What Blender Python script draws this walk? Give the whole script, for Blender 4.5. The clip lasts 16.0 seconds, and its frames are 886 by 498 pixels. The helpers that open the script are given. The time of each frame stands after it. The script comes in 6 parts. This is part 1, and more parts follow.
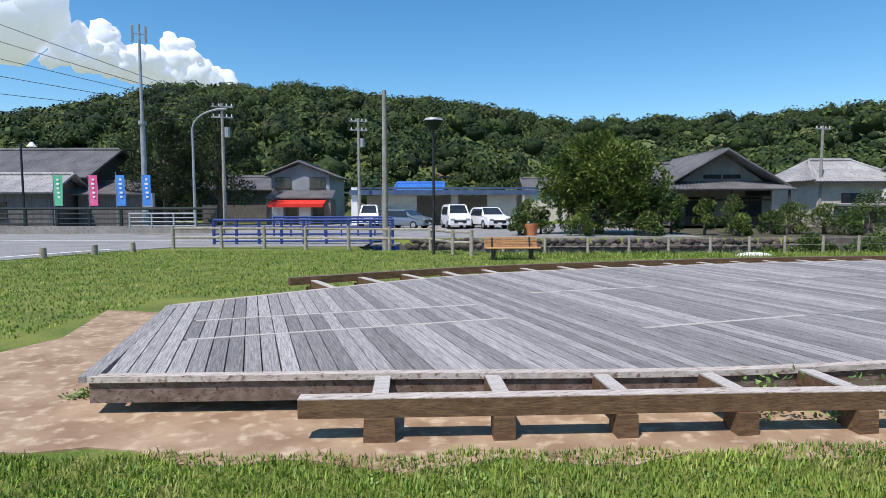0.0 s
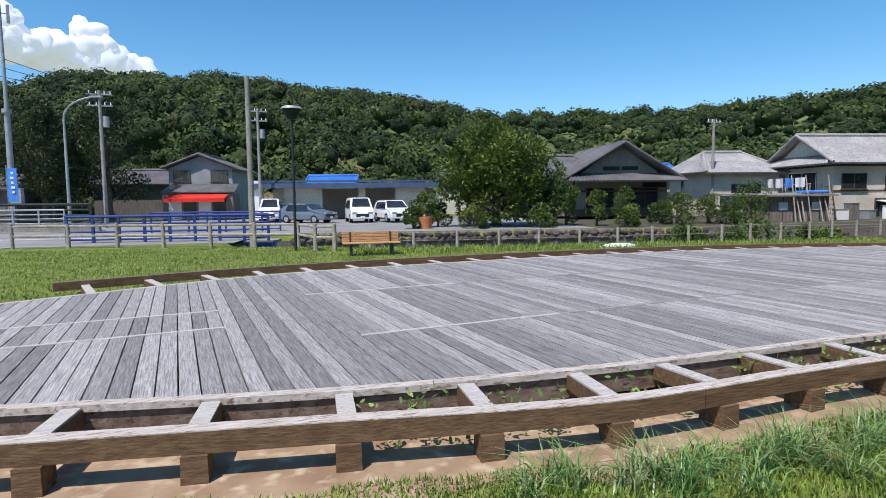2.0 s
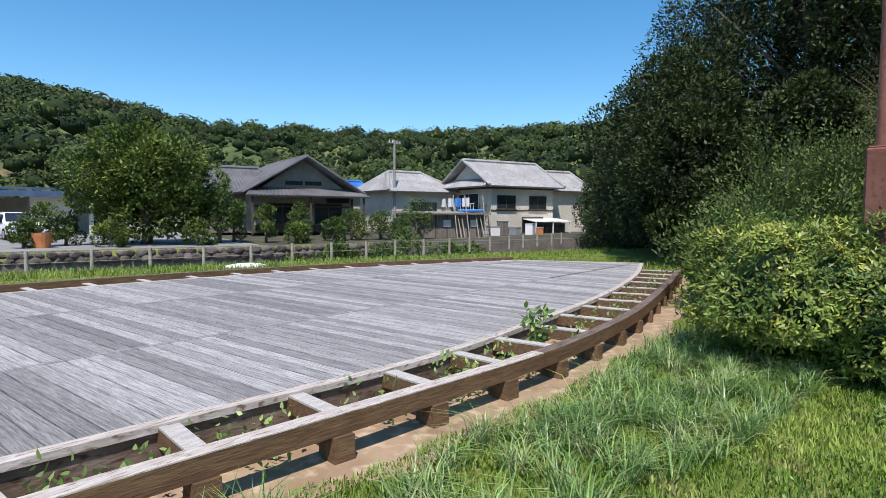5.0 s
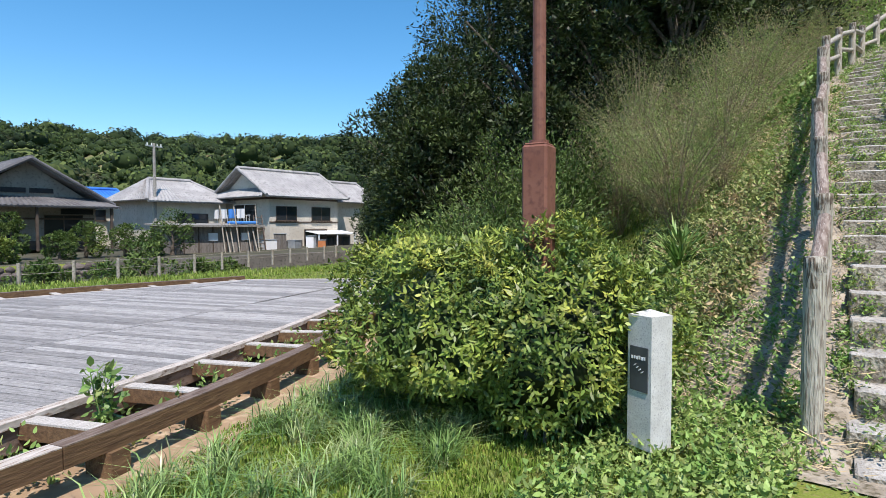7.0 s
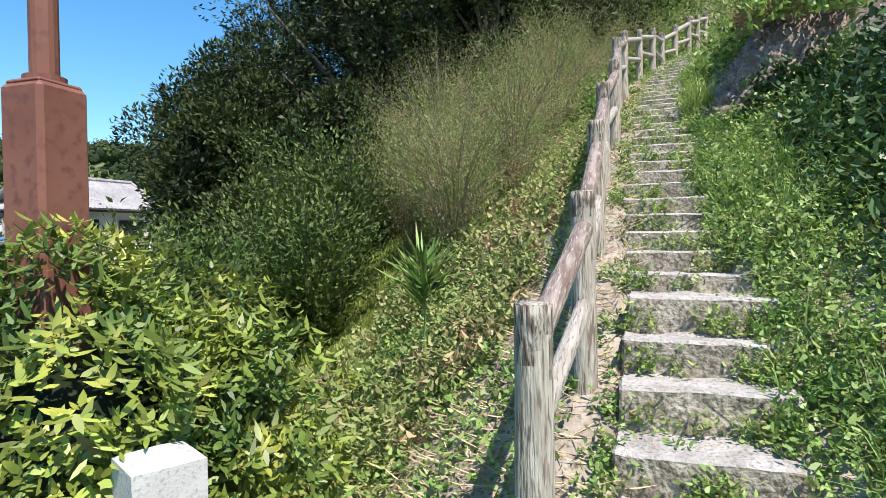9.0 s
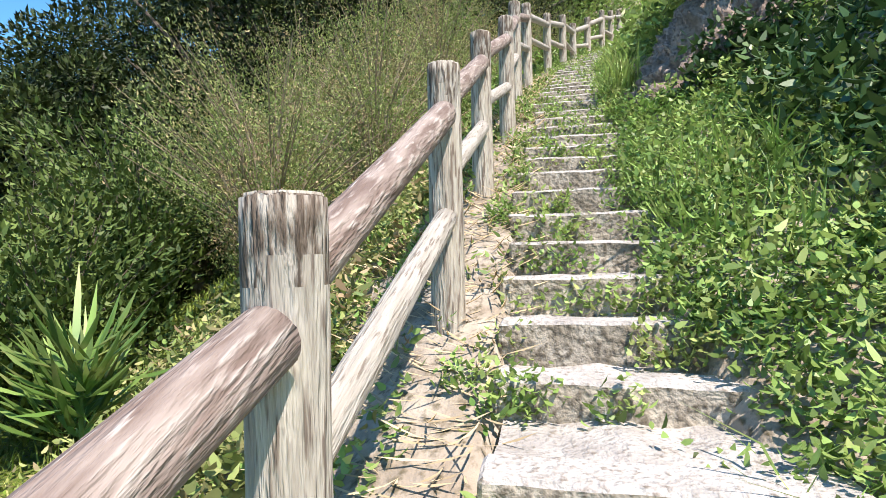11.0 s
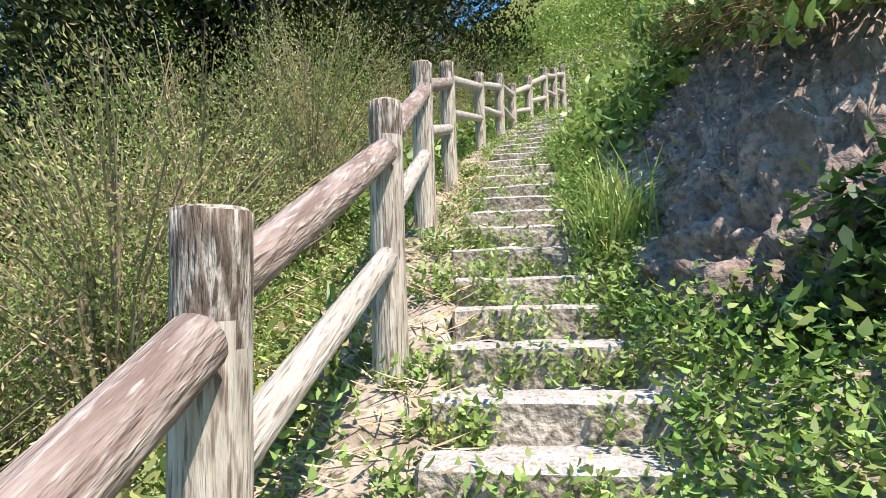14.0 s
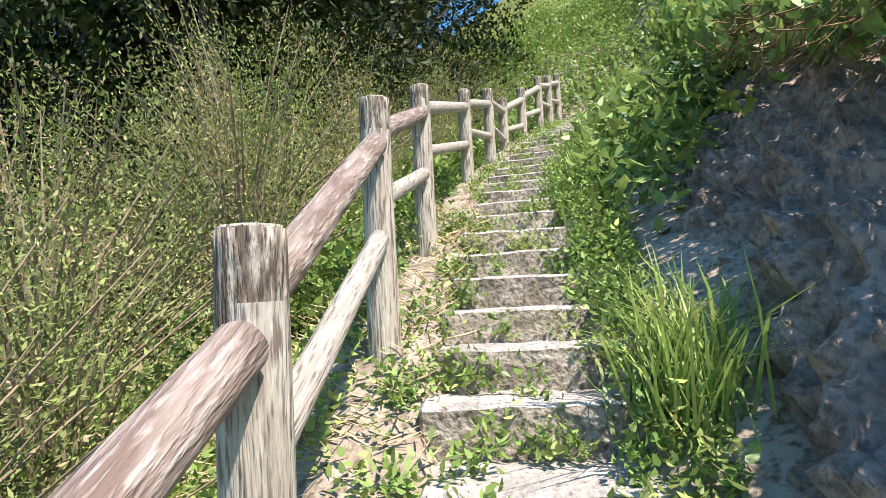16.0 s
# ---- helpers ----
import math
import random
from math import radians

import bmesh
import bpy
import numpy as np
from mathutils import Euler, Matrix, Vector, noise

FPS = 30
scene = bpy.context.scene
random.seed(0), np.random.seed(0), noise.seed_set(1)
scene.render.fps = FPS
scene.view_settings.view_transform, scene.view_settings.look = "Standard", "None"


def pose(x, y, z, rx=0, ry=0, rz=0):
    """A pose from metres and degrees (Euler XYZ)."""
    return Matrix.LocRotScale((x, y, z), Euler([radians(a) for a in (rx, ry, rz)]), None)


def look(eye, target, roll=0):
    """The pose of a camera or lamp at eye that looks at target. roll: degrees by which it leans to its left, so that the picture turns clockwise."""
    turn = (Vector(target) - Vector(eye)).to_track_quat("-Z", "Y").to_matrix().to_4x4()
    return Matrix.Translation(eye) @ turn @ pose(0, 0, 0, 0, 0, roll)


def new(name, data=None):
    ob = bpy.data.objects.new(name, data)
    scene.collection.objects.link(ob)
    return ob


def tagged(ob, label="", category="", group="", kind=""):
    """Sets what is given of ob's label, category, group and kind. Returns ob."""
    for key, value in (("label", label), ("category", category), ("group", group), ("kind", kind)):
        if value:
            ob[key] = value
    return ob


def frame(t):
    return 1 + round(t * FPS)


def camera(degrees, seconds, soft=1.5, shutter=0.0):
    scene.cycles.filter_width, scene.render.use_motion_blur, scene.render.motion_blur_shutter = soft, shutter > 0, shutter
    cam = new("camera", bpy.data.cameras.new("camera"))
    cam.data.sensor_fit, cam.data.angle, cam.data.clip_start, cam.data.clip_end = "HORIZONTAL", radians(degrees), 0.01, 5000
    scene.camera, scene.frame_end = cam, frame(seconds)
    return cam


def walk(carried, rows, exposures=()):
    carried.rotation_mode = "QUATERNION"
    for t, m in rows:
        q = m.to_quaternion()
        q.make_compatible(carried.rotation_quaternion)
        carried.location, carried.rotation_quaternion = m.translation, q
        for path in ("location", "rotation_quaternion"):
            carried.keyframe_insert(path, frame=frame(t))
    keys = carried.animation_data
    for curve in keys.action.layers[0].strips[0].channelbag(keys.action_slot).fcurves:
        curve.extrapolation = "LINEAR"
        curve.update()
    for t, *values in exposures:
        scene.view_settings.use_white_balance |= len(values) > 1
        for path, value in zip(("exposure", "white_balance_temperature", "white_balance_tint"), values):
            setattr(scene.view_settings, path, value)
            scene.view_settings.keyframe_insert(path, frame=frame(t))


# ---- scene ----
cam = camera(74.6, 16.0, 0.7)
PATH = [
    (0, (0.025, 0.034, 1.693), (-0.001, 2.029, 1.548), -0.1),
    (0.5, (0.58, 0.232, 1.692), (0.582, 2.227, 1.546), -0.2),
    (1, (1.185, 0.438, 1.688), (1.239, 2.432, 1.531), -0.4),
    (1.5, (1.813, 0.642, 1.684), (1.912, 2.633, 1.521), -0.6),
    (2, (2.469, 0.741, 1.674), (2.661, 2.724, 1.504), -0.6),
    (2.5, (3.167, 0.881, 1.685), (3.553, 2.835, 1.503), -0.5),
    (3, (3.804, 1.059, 1.675), (4.402, 2.959, 1.493), -0.5),
    (3.5, (4.399, 1.302, 1.665), (5.179, 3.136, 1.497), 0.0),
    (3.7, (4.636, 1.395, 1.636), (5.491, 3.196, 1.483), 0.2),
    (6, (7.285, 1.937, 1.614), (8.513, 3.511, 1.507), 0.2),
    (6.5, (7.963, 2.006, 1.59), (9.361, 3.433, 1.504), 0.3),
    (7, (8.524, 1.946, 1.632), (10.084, 3.195, 1.555), -0.1),
    (7.5, (9.222, 1.899, 1.659), (10.912, 2.966, 1.597), -0.8),
    (8, (9.884, 1.874, 1.66), (11.639, 2.833, 1.625), -1.0),
    (8.5, (10.585, 1.85, 1.655), (12.375, 2.742, 1.623), -0.9),
    (10.8, (13.698, 1.96, 1.776), (15.595, 2.593, 1.768), -0.9),
    (11, (13.942, 2.005, 1.828), (15.852, 2.6, 1.831), -1.1),
    (11.5, (14.563, 2.107, 2.144), (16.502, 2.596, 2.184), -1.4),
    (12, (15.115, 2.122, 2.401), (17.074, 2.511, 2.511), -1.8),
    (12.5, (15.7, 2.225, 2.651), (17.659, 2.613, 2.765), -1.8),
    (13, (16.202, 2.22, 2.888), (18.161, 2.605, 3.014), -1.7),
    (13.5, (16.612, 2.263, 3.04), (18.571, 2.645, 3.18), -1.6),
    (14, (17.019, 2.334, 3.209), (18.977, 2.717, 3.346), -1.5),
    (14.5, (17.36, 2.386, 3.369), (19.319, 2.761, 3.508), -1.4),
    (15, (17.71, 2.47, 3.547), (19.671, 2.84, 3.685), -1.7),
    (15.5, (18.006, 2.422, 3.734), (19.967, 2.787, 3.878), -2.5),
    (16, (18.318, 2.444, 3.877), (20.281, 2.8, 4.022), -2.9),
]
walk(cam, [(t, look(eye, target, roll)) for t, eye, target, roll in PATH], [(0, 0.0, 6440, 17), (3.7, 0.06, 6440, 17), (6, 0.20, 6500, 16), (8.5, 0.48, 6600, 17), (10.8, 0.82, 6850, 19), (14.5, 0.86, 6950, 20), (16.0, 0.90, 7000, 20)])

# ---- sky, sun ----
SUN = Vector((-0.34, -0.45, 1.0)).normalized()
world = bpy.data.worlds.new("sky")
scene.world = world
world.use_nodes = True
wn, wl = world.node_tree.nodes, world.node_tree.links
sky = wn.new("ShaderNodeTexSky")
sky.sky_type = "NISHITA"
sky.sun_disc = False
sky.sun_elevation = math.asin(SUN.z)
sky.sun_rotation = math.atan2(SUN.x, SUN.y)
sky.air_density, sky.dust_density, sky.ozone_density = 1.0, 0.2, 4.0
deep = wn.new("ShaderNodeHueSaturation")
deep.inputs["Hue"].default_value = 0.489
deep.inputs["Saturation"].default_value = 1.27
wl.new(sky.outputs[0], deep.inputs["Color"])
wl.new(deep.outputs[0], wn["Background"].inputs[0])
wn["Background"].inputs[1].default_value = 0.155
sun = new("sun", bpy.data.lights.new("sun", "SUN"))
sun.data.energy, sun.data.angle, sun.data.color = 4.8, radians(0.55), (1.0, 0.955, 0.88)
sun.matrix_world = look(SUN * 50, (0, 0, 0))


# ---- materials ----
def surface(name, c1, c2, scale=6.0, c3=None, fine=40.0, rough=0.85, bump=0.3, stretch=(1, 1, 1), turn=0.0, vary=0.0, island=0.0, metal=0.0, spec=0.3, through_light=0.0, lo=0.35, hi=0.65, local=False, tilt=0.0, c3lo=0.52, c3hi=0.70):
    """Two colours mixed by noise at two scales, with relief; places in metres."""
    m = bpy.data.materials.new(name)
    m.use_nodes = True
    n, l = m.node_tree.nodes, m.node_tree.links
    b = n["Principled BSDF"]
    geo = n.new("ShaderNodeNewGeometry")
    mp = n.new("ShaderNodeMapping")
    mp.inputs["Scale"].default_value = stretch
    rot = n.new("ShaderNodeMapping")
    rot.inputs["Rotation"].default_value = (0, tilt, turn)
    l.new(rot.outputs[0], mp.inputs[0])
    if local:
        tc = n.new("ShaderNodeTexCoord")
        l.new(tc.outputs["Object"], rot.inputs[0])
    else:
        l.new(geo.outputs["Position"], rot.inputs[0])
    def noisy(s, detail=4):
        t = n.new("ShaderNodeTexNoise")
        t.inputs["Scale"].default_value, t.inputs["Detail"].default_value = s, detail
        l.new(mp.outputs[0], t.inputs["Vector"])
        return t
    n1, n2 = noisy(scale), noisy(fine, 3)
    r1 = n.new("ShaderNodeMapRange")
    r1.inputs[1].default_value, r1.inputs[2].default_value = lo, hi
    l.new(n1.outputs[0], r1.inputs[0])
    mx = n.new("ShaderNodeMix")
    mx.data_type = "RGBA"
    mx.inputs[6].default_value, mx.inputs[7].default_value = (*c1, 1), (*c2, 1)
    l.new(r1.outputs[0], mx.inputs[0])
    out = mx.outputs[2]
    if c3:
        r2 = n.new("ShaderNodeMapRange")
        r2.inputs[1].default_value, r2.inputs[2].default_value = c3lo, c3hi
        l.new(n2.outputs[0], r2.inputs[0])
        m3 = n.new("ShaderNodeMix")
        m3.data_type = "RGBA"
        m3.inputs[7].default_value = (*c3, 1)
        l.new(out, m3.inputs[6])
        l.new(r2.outputs[0], m3.inputs[0])
        out = m3.outputs[2]
    hs = n.new("ShaderNodeHueSaturation")
    l.new(out, hs.inputs["Color"])
    if vary or island:
        r3 = n.new("ShaderNodeMapRange")
        k = vary or island
        r3.inputs[3].default_value, r3.inputs[4].default_value = 1 - k, 1 + k
        if vary:
            oi = n.new("ShaderNodeObjectInfo")
            l.new(oi.outputs["Random"], r3.inputs[0])
        else:
            l.new(geo.outputs["Random Per Island"], r3.inputs[0])
        l.new(r3.outputs[0], hs.inputs["Value"])
    l.new(hs.outputs[0], b.inputs["Base Color"])
    b.inputs["Roughness"].default_value = rough
    b.inputs["Metallic"].default_value = metal
    b.inputs["Specular IOR Level"].default_value = spec
    if bump:
        bp = n.new("ShaderNodeBump")
        bp.inputs["Strength"].default_value, bp.inputs["Distance"].default_value = bump, 0.02
        l.new(n2.outputs[0], bp.inputs["Height"])
        l.new(bp.outputs[0], b.inputs["Normal"])
    if through_light:
        tr = n.new("ShaderNodeBsdfTranslucent")
        l.new(hs.outputs[0], tr.inputs[0])
        ms = n.new("ShaderNodeMixShader")
        ms.inputs[0].default_value = through_light
        l.new(b.outputs[0], ms.inputs[1])
        l.new(tr.outputs[0], ms.inputs[2])
        l.new(ms.outputs[0], n["Material Output"].inputs[0])
    return m


KEEL = radians(19)
M_GRASSGROUND = surface("mown_turf", (0.085, 0.135, 0.017), (0.18, 0.215, 0.036), 1.4, (0.25, 0.21, 0.085), 26, bump=1.0)
M_GRASS = surface("grass_blade", (0.14, 0.235, 0.032), (0.29, 0.38, 0.07), 0.8, (0.37, 0.36, 0.12), 2.6, 0.55, 0, island=0.5, through_light=0.28)
M_TUFT = surface("tuft_blade", (0.13, 0.25, 0.06), (0.28, 0.40, 0.13), 1.2, (0.42, 0.44, 0.22), 4.0, 0.35, 0, island=0.5, through_light=0.28, spec=0.5)
M_GARDEN = surface("garden_soil", (0.05, 0.045, 0.032), (0.11, 0.10, 0.065), 0.8, (0.06, 0.08, 0.03), 5, 0.95, 0.5)
M_DIRT = surface("sandy_dirt", (0.27, 0.175, 0.105), (0.40, 0.285, 0.18), 2.0, (0.52, 0.40, 0.27), 7, bump=0.6)
M_SLOPE = surface("hill_soil", (0.25, 0.205, 0.15), (0.43, 0.375, 0.30), 5.0, (0.12, 0.10, 0.06), 24, bump=1.0)
M_PLANK = surface("weathered_plank", (0.21, 0.20, 0.19), (0.43, 0.41, 0.39), 3.0, (0.12, 0.11, 0.105), 14, 0.75, 0.35, (26, 1.0, 4), -KEEL, vary=0.34)
M_PLANKFAR = surface("weathered_plank_far", (0.22, 0.21, 0.20), (0.46, 0.44, 0.42), 3.0, (0.14, 0.13, 0.125), 14, 0.75, 0.35, (26, 1.0, 4), -KEEL, island=0.30)
M_STRIP = surface("bleached_wood", (0.42, 0.39, 0.35), (0.62, 0.58, 0.53), 4, (0.27, 0.23, 0.19), 16, 0.75, 0.35, (1.2, 18, 4), -KEEL)
M_BEAM = surface("brown_timber", (0.115, 0.066, 0.036), (0.19, 0.115, 0.06), 3, (0.09, 0.052, 0.03), 7, 0.7, 0.3, (1.0, 9, 9), -KEEL, c3lo=0.56, c3hi=0.74)
M_BEAMTOP = surface("worn_timber", (0.44, 0.38, 0.325), (0.62, 0.56, 0.50), 4, (0.20, 0.13, 0.09), 8, 0.75, 0.4, (1.2, 9, 4), -KEEL)
M_BEAMDARK = surface("dark_worn_timber", (0.13, 0.088, 0.066), (0.24, 0.185, 0.15), 4, (0.07, 0.04, 0.026), 8, 0.7, 0.4, (1.2, 9, 4), -KEEL)
M_LOG = surface("bleached_log", (0.54, 0.505, 0.42), (0.38, 0.34, 0.275), 4, (0.20, 0.16, 0.125), 7, 0.8, 0.9, (11, 11, 1.1), lo=0.38, hi=0.62, c3lo=0.53, c3hi=0.63)
M_RAIL = surface("barked_rail", (0.35, 0.29, 0.245), (0.18, 0.13, 0.105), 3.5, (0.43, 0.38, 0.33), 9, 0.85, 0.8, (1.3, 8, 8), -0.095, tilt=radians(23.5), lo=0.36, hi=0.62, c3lo=0.54, c3hi=0.68)
M_RAILPALE = surface("bleached_rail", (0.46, 0.435, 0.38), (0.345, 0.32, 0.27), 4, (0.20, 0.17, 0.135), 9, 0.8, 0.6, (1.0, 12, 12), -0.095, tilt=radians(20.5), lo=0.38, hi=0.62, c3lo=0.56, c3hi=0.66)
M_BARKTOP = surface("flaking_bark", (0.42, 0.385, 0.32), (0.15, 0.115, 0.085), 4, (0.10, 0.075, 0.055), 8, 0.85, 1.0, (13, 13, 2.2), lo=0.42, hi=0.56, c3lo=0.54, c3hi=0.64)
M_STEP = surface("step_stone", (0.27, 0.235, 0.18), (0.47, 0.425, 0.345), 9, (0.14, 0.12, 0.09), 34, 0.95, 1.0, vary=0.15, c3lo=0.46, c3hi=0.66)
M_STONE = surface("granite", (0.52, 0.51, 0.48), (0.62, 0.61, 0.58), 8, (0.36, 0.35, 0.34), 90, 0.8, 0.15)
M_PLATE = surface("dark_plate", (0.05, 0.055, 0.06), (0.08, 0.085, 0.09), 8, None, 30, 0.4, 0.05)
M_RUST = surface("brown_steel", (0.19, 0.075, 0.05), (0.25, 0.11, 0.075), 3, (0.15, 0.06, 0.045), 20, 0.55, 0.1)
M_ROCK = surface("cliff_rock", (0.19, 0.145, 0.115), (0.43, 0.35, 0.29), 5.5, (0.115, 0.088, 0.072), 30, 0.95, 1.0, lo=0.34, hi=0.72, c3lo=0.42, c3hi=0.72)
M_HEDGE = surface("hedge_leaf", (0.07, 0.13, 0.026), (0.25, 0.315, 0.055), 2.2, (0.45, 0.455, 0.085), 3.5, 0.45, 0, island=0.5, through_light=0.2, spec=0.4)
M_HERB = surface("herb_leaf", (0.125, 0.245, 0.052), (0.28, 0.41, 0.115), 1.8, (0.34, 0.38, 0.13), 6, 0.45, 0, island=0.5, through_light=0.3, spec=0.4)
M_HERBPALE = surface("pale_herb_leaf", (0.17, 0.30, 0.065), (0.35, 0.47, 0.14), 2.2, (0.40, 0.43, 0.16), 6, 0.45, 0, island=0.45, through_light=0.3, spec=0.4)
# green darkened for leaves that should lie in shade
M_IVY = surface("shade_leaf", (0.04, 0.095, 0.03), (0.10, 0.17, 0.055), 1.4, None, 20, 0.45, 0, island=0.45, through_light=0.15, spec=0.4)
M_SHRUB = surface("feathery_shrub", (0.165, 0.255, 0.062), (0.33, 0.375, 0.135), 1.1, (0.44, 0.33, 0.19), 2.6, 0.7, 0, island=0.5, through_light=0.3, c3lo=0.50, c3hi=0.64)
M_TWIG = surface("dry_twig", (0.20, 0.155, 0.10), (0.30, 0.24, 0.16), 6, None, 20, 0.9, 0.3)
M_RIVERWALL = surface("stained_concrete", (0.13, 0.115, 0.10), (0.20, 0.185, 0.16), 1.0, (0.08, 0.075, 0.06), 7, 0.9, 0.4)
# dark foliage; its near-black tone also holds the shade between lit sprays
M_TREE = surface("dark_shaded_leaf", (0.011, 0.024, 0.008), (0.062, 0.088, 0.024), 0.9, None, 8, 0.55, 0, island=0.55, through_light=0.1)
M_CAMPHOR = surface("glossy_leaf", (0.055, 0.10, 0.02), (0.185, 0.24, 0.05), 0.9, None, 8, 0.5, 0, island=0.5, through_light=0.18)
M_PINE = surface("clipped_leaf", (0.06, 0.11, 0.025), (0.12, 0.17, 0.04), 0.8, None, 8, 0.6, 0, island=0.45, through_light=0.15)
M_WOODS = surface("far_leaf", (0.015, 0.034, 0.010), (0.088, 0.122, 0.027), 0.13, (0.072, 0.066, 0.03), 0.05, 0.8, 0, island=0.45, lo=0.40, hi=0.62, through_light=0.05, c3lo=0.60, c3hi=0.72)
M_WOODGROUND = surface("wooded_ground", (0.045, 0.075, 0.02), (0.14, 0.17, 0.05), 0.035, (0.22, 0.17, 0.09), 0.11, 0.9, 0, c3lo=0.60, c3hi=0.70)
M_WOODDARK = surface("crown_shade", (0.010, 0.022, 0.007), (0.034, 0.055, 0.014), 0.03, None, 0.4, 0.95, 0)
M_BARK = surface("bark", (0.09, 0.07, 0.05), (0.17, 0.14, 0.11), 8, None, 30, 0.9, 0.8)
M_ASPHALT = surface("asphalt", (0.23, 0.225, 0.215), (0.31, 0.305, 0.29), 0.6, (0.17, 0.165, 0.16), 60, 0.9, 0.2)
M_LINE = surface("road_paint", (0.72, 0.72, 0.70), (0.80, 0.80, 0.78), 3, None, 30, 0.7, 0.05)
M_CONCRETE = surface("concrete", (0.24, 0.225, 0.20), (0.33, 0.31, 0.28), 1.2, (0.16, 0.15, 0.13), 9, 0.9, 0.4)
M_RUBBLE = surface("rubble_stone", (0.075, 0.06, 0.055), (0.15, 0.125, 0.11), 2, None, 16, 0.95, 0.7, vary=0.3)
M_WATER = surface("river_bed", (0.10, 0.11, 0.09), (0.17, 0.17, 0.13), 0.7, None, 6, 0.35, 0.1)
M_POST = surface("grey_fence_wood", (0.30, 0.27, 0.22), (0.42, 0.38, 0.31), 5, (0.2, 0.17, 0.13), 18, 0.85, 0.3)
M_BLUE = surface("blue_paint", (0.02, 0.045, 0.18), (0.03, 0.06, 0.23), 3, None, 30, 0.5, 0.05)
M_GREENRAIL = surface("green_black_paint", (0.012, 0.022, 0.02), (0.02, 0.032, 0.03), 3, None, 30, 0.5, 0.05)
M_STEEL = surface("grey_steel", (0.30, 0.32, 0.33), (0.40, 0.42, 0.43), 3, None, 30, 0.5, 0.05, metal=0.3)
M_POLE = surface("pole_concrete", (0.27, 0.25, 0.22), (0.36, 0.34, 0.30), 2, (0.2, 0.18, 0.16), 14, 0.85, 0.2)
M_BLACK = surface("black_paint", (0.02, 0.02, 0.022), (0.035, 0.035, 0.037), 3, None, 30, 0.5, 0.05)
M_PLASTER = surface("cream_plaster", (0.56, 0.51, 0.42), (0.64, 0.59, 0.50), 0.8, (0.48, 0.43, 0.35), 6, 0.9, 0.1)
M_GREYWALL = surface("grey_siding", (0.25, 0.26, 0.28), (0.32, 0.33, 0.35), 0.8, None, 6, 0.85, 0.1)
M_SHED = surface("weathered_board", (0.17, 0.15, 0.13), (0.28, 0.25, 0.22), 1.5, (0.10, 0.09, 0.08), 8, 0.9, 0.3, (6, 6, 0.7))
M_TILE = surface("grey_roof_tile", (0.095, 0.092, 0.095), (0.155, 0.15, 0.15), 0.8, (0.20, 0.19, 0.18), 5, 0.6, 0.2, c3lo=0.58)
M_TILELIGHT = surface("pale_roof_tile", (0.29, 0.28, 0.27), (0.40, 0.385, 0.37), 0.8, (0.20, 0.195, 0.19), 5, 0.65, 0.2)
M_TILEBLUE = surface("blue_roof_sheet", (0.03, 0.14, 0.45), (0.05, 0.20, 0.55), 1, None, 8, 0.5, 0.1)
M_FASCIA = surface("blue_grey_fascia", (0.05, 0.085, 0.15), (0.08, 0.12, 0.20), 1, None, 8, 0.5, 0.1)
M_TIMBER = surface("dark_house_timber", (0.07, 0.05, 0.04), (0.11, 0.085, 0.065), 3, None, 15, 0.8, 0.2)
M_HOUSEWALL = surface("grey_beige_render", (0.23, 0.215, 0.185), (0.30, 0.28, 0.24), 0.8, (0.18, 0.165, 0.14), 6, 0.9, 0.1)
M_WHITE = surface("white_paint", (0.76, 0.76, 0.75), (0.82, 0.82, 0.81), 1, None, 10, 0.6, 0.05)
M_RED = surface("red_canvas", (0.62, 0.03, 0.02), (0.72, 0.05, 0.03), 2, None, 20, 0.8, 0.1)
M_PINK = surface("pink_cloth", (0.72, 0.10, 0.25), (0.8, 0.16, 0.32), 2, None, 20, 0.8, 0.1)
M_GREENCLOTH = surface("green_cloth", (0.10, 0.45, 0.26), (0.14, 0.52, 0.3), 2, None, 20, 0.8, 0.1)
M_BLUECLOTH = surface("blue_cloth", (0.05, 0.22, 0.65), (0.09, 0.3, 0.72), 2, None, 20, 0.8, 0.1)
M_BENCH = surface("varnished_slat", (0.46, 0.25, 0.11), (0.58, 0.34, 0.16), 3, (0.36, 0.18, 0.08), 14, 0.55, 0.1, (0.8, 8, 8))
# boards darkened to carry the shade on the roadside house fronts
M_DARKWALL = surface("shaded_board", (0.10, 0.095, 0.09), (0.17, 0.16, 0.15), 1.5, (0.06, 0.055, 0.05), 8, 0.9, 0.3, (6, 6, 0.7))
M_CARPAINT = surface("white_car_paint", (0.80, 0.80, 0.80), (0.83, 0.83, 0.83), 1, None, 10, 0.25, 0, spec=0.6)
M_CARGREY = surface("grey_car_paint", (0.20, 0.24, 0.28), (0.22, 0.26, 0.30), 1, None, 10, 0.25, 0, metal=0.4)
M_GLASS = surface("dark_glass", (0.018, 0.022, 0.026), (0.03, 0.035, 0.04), 1, None, 10, 0.08, 0, spec=0.7)
M_RUBBER = surface("rubber", (0.02, 0.02, 0.02), (0.03, 0.03, 0.03), 4, None, 30, 0.8, 0.1)
M_CLOUD = surface("cloud", (0.52, 0.55, 0.61), (0.58, 0.61, 0.67), 0.01, None, 0.1, 1.0, 0, spec=0.0)
# bluish-white emission added to brighten the cloud beyond its sunlight
M_CLOUD.node_tree.nodes["Principled BSDF"].inputs["Emission Color"].default_value = (0.80, 0.90, 1, 1)
M_CLOUD.node_tree.nodes["Principled BSDF"].inputs["Emission Strength"].default_value = 0.42
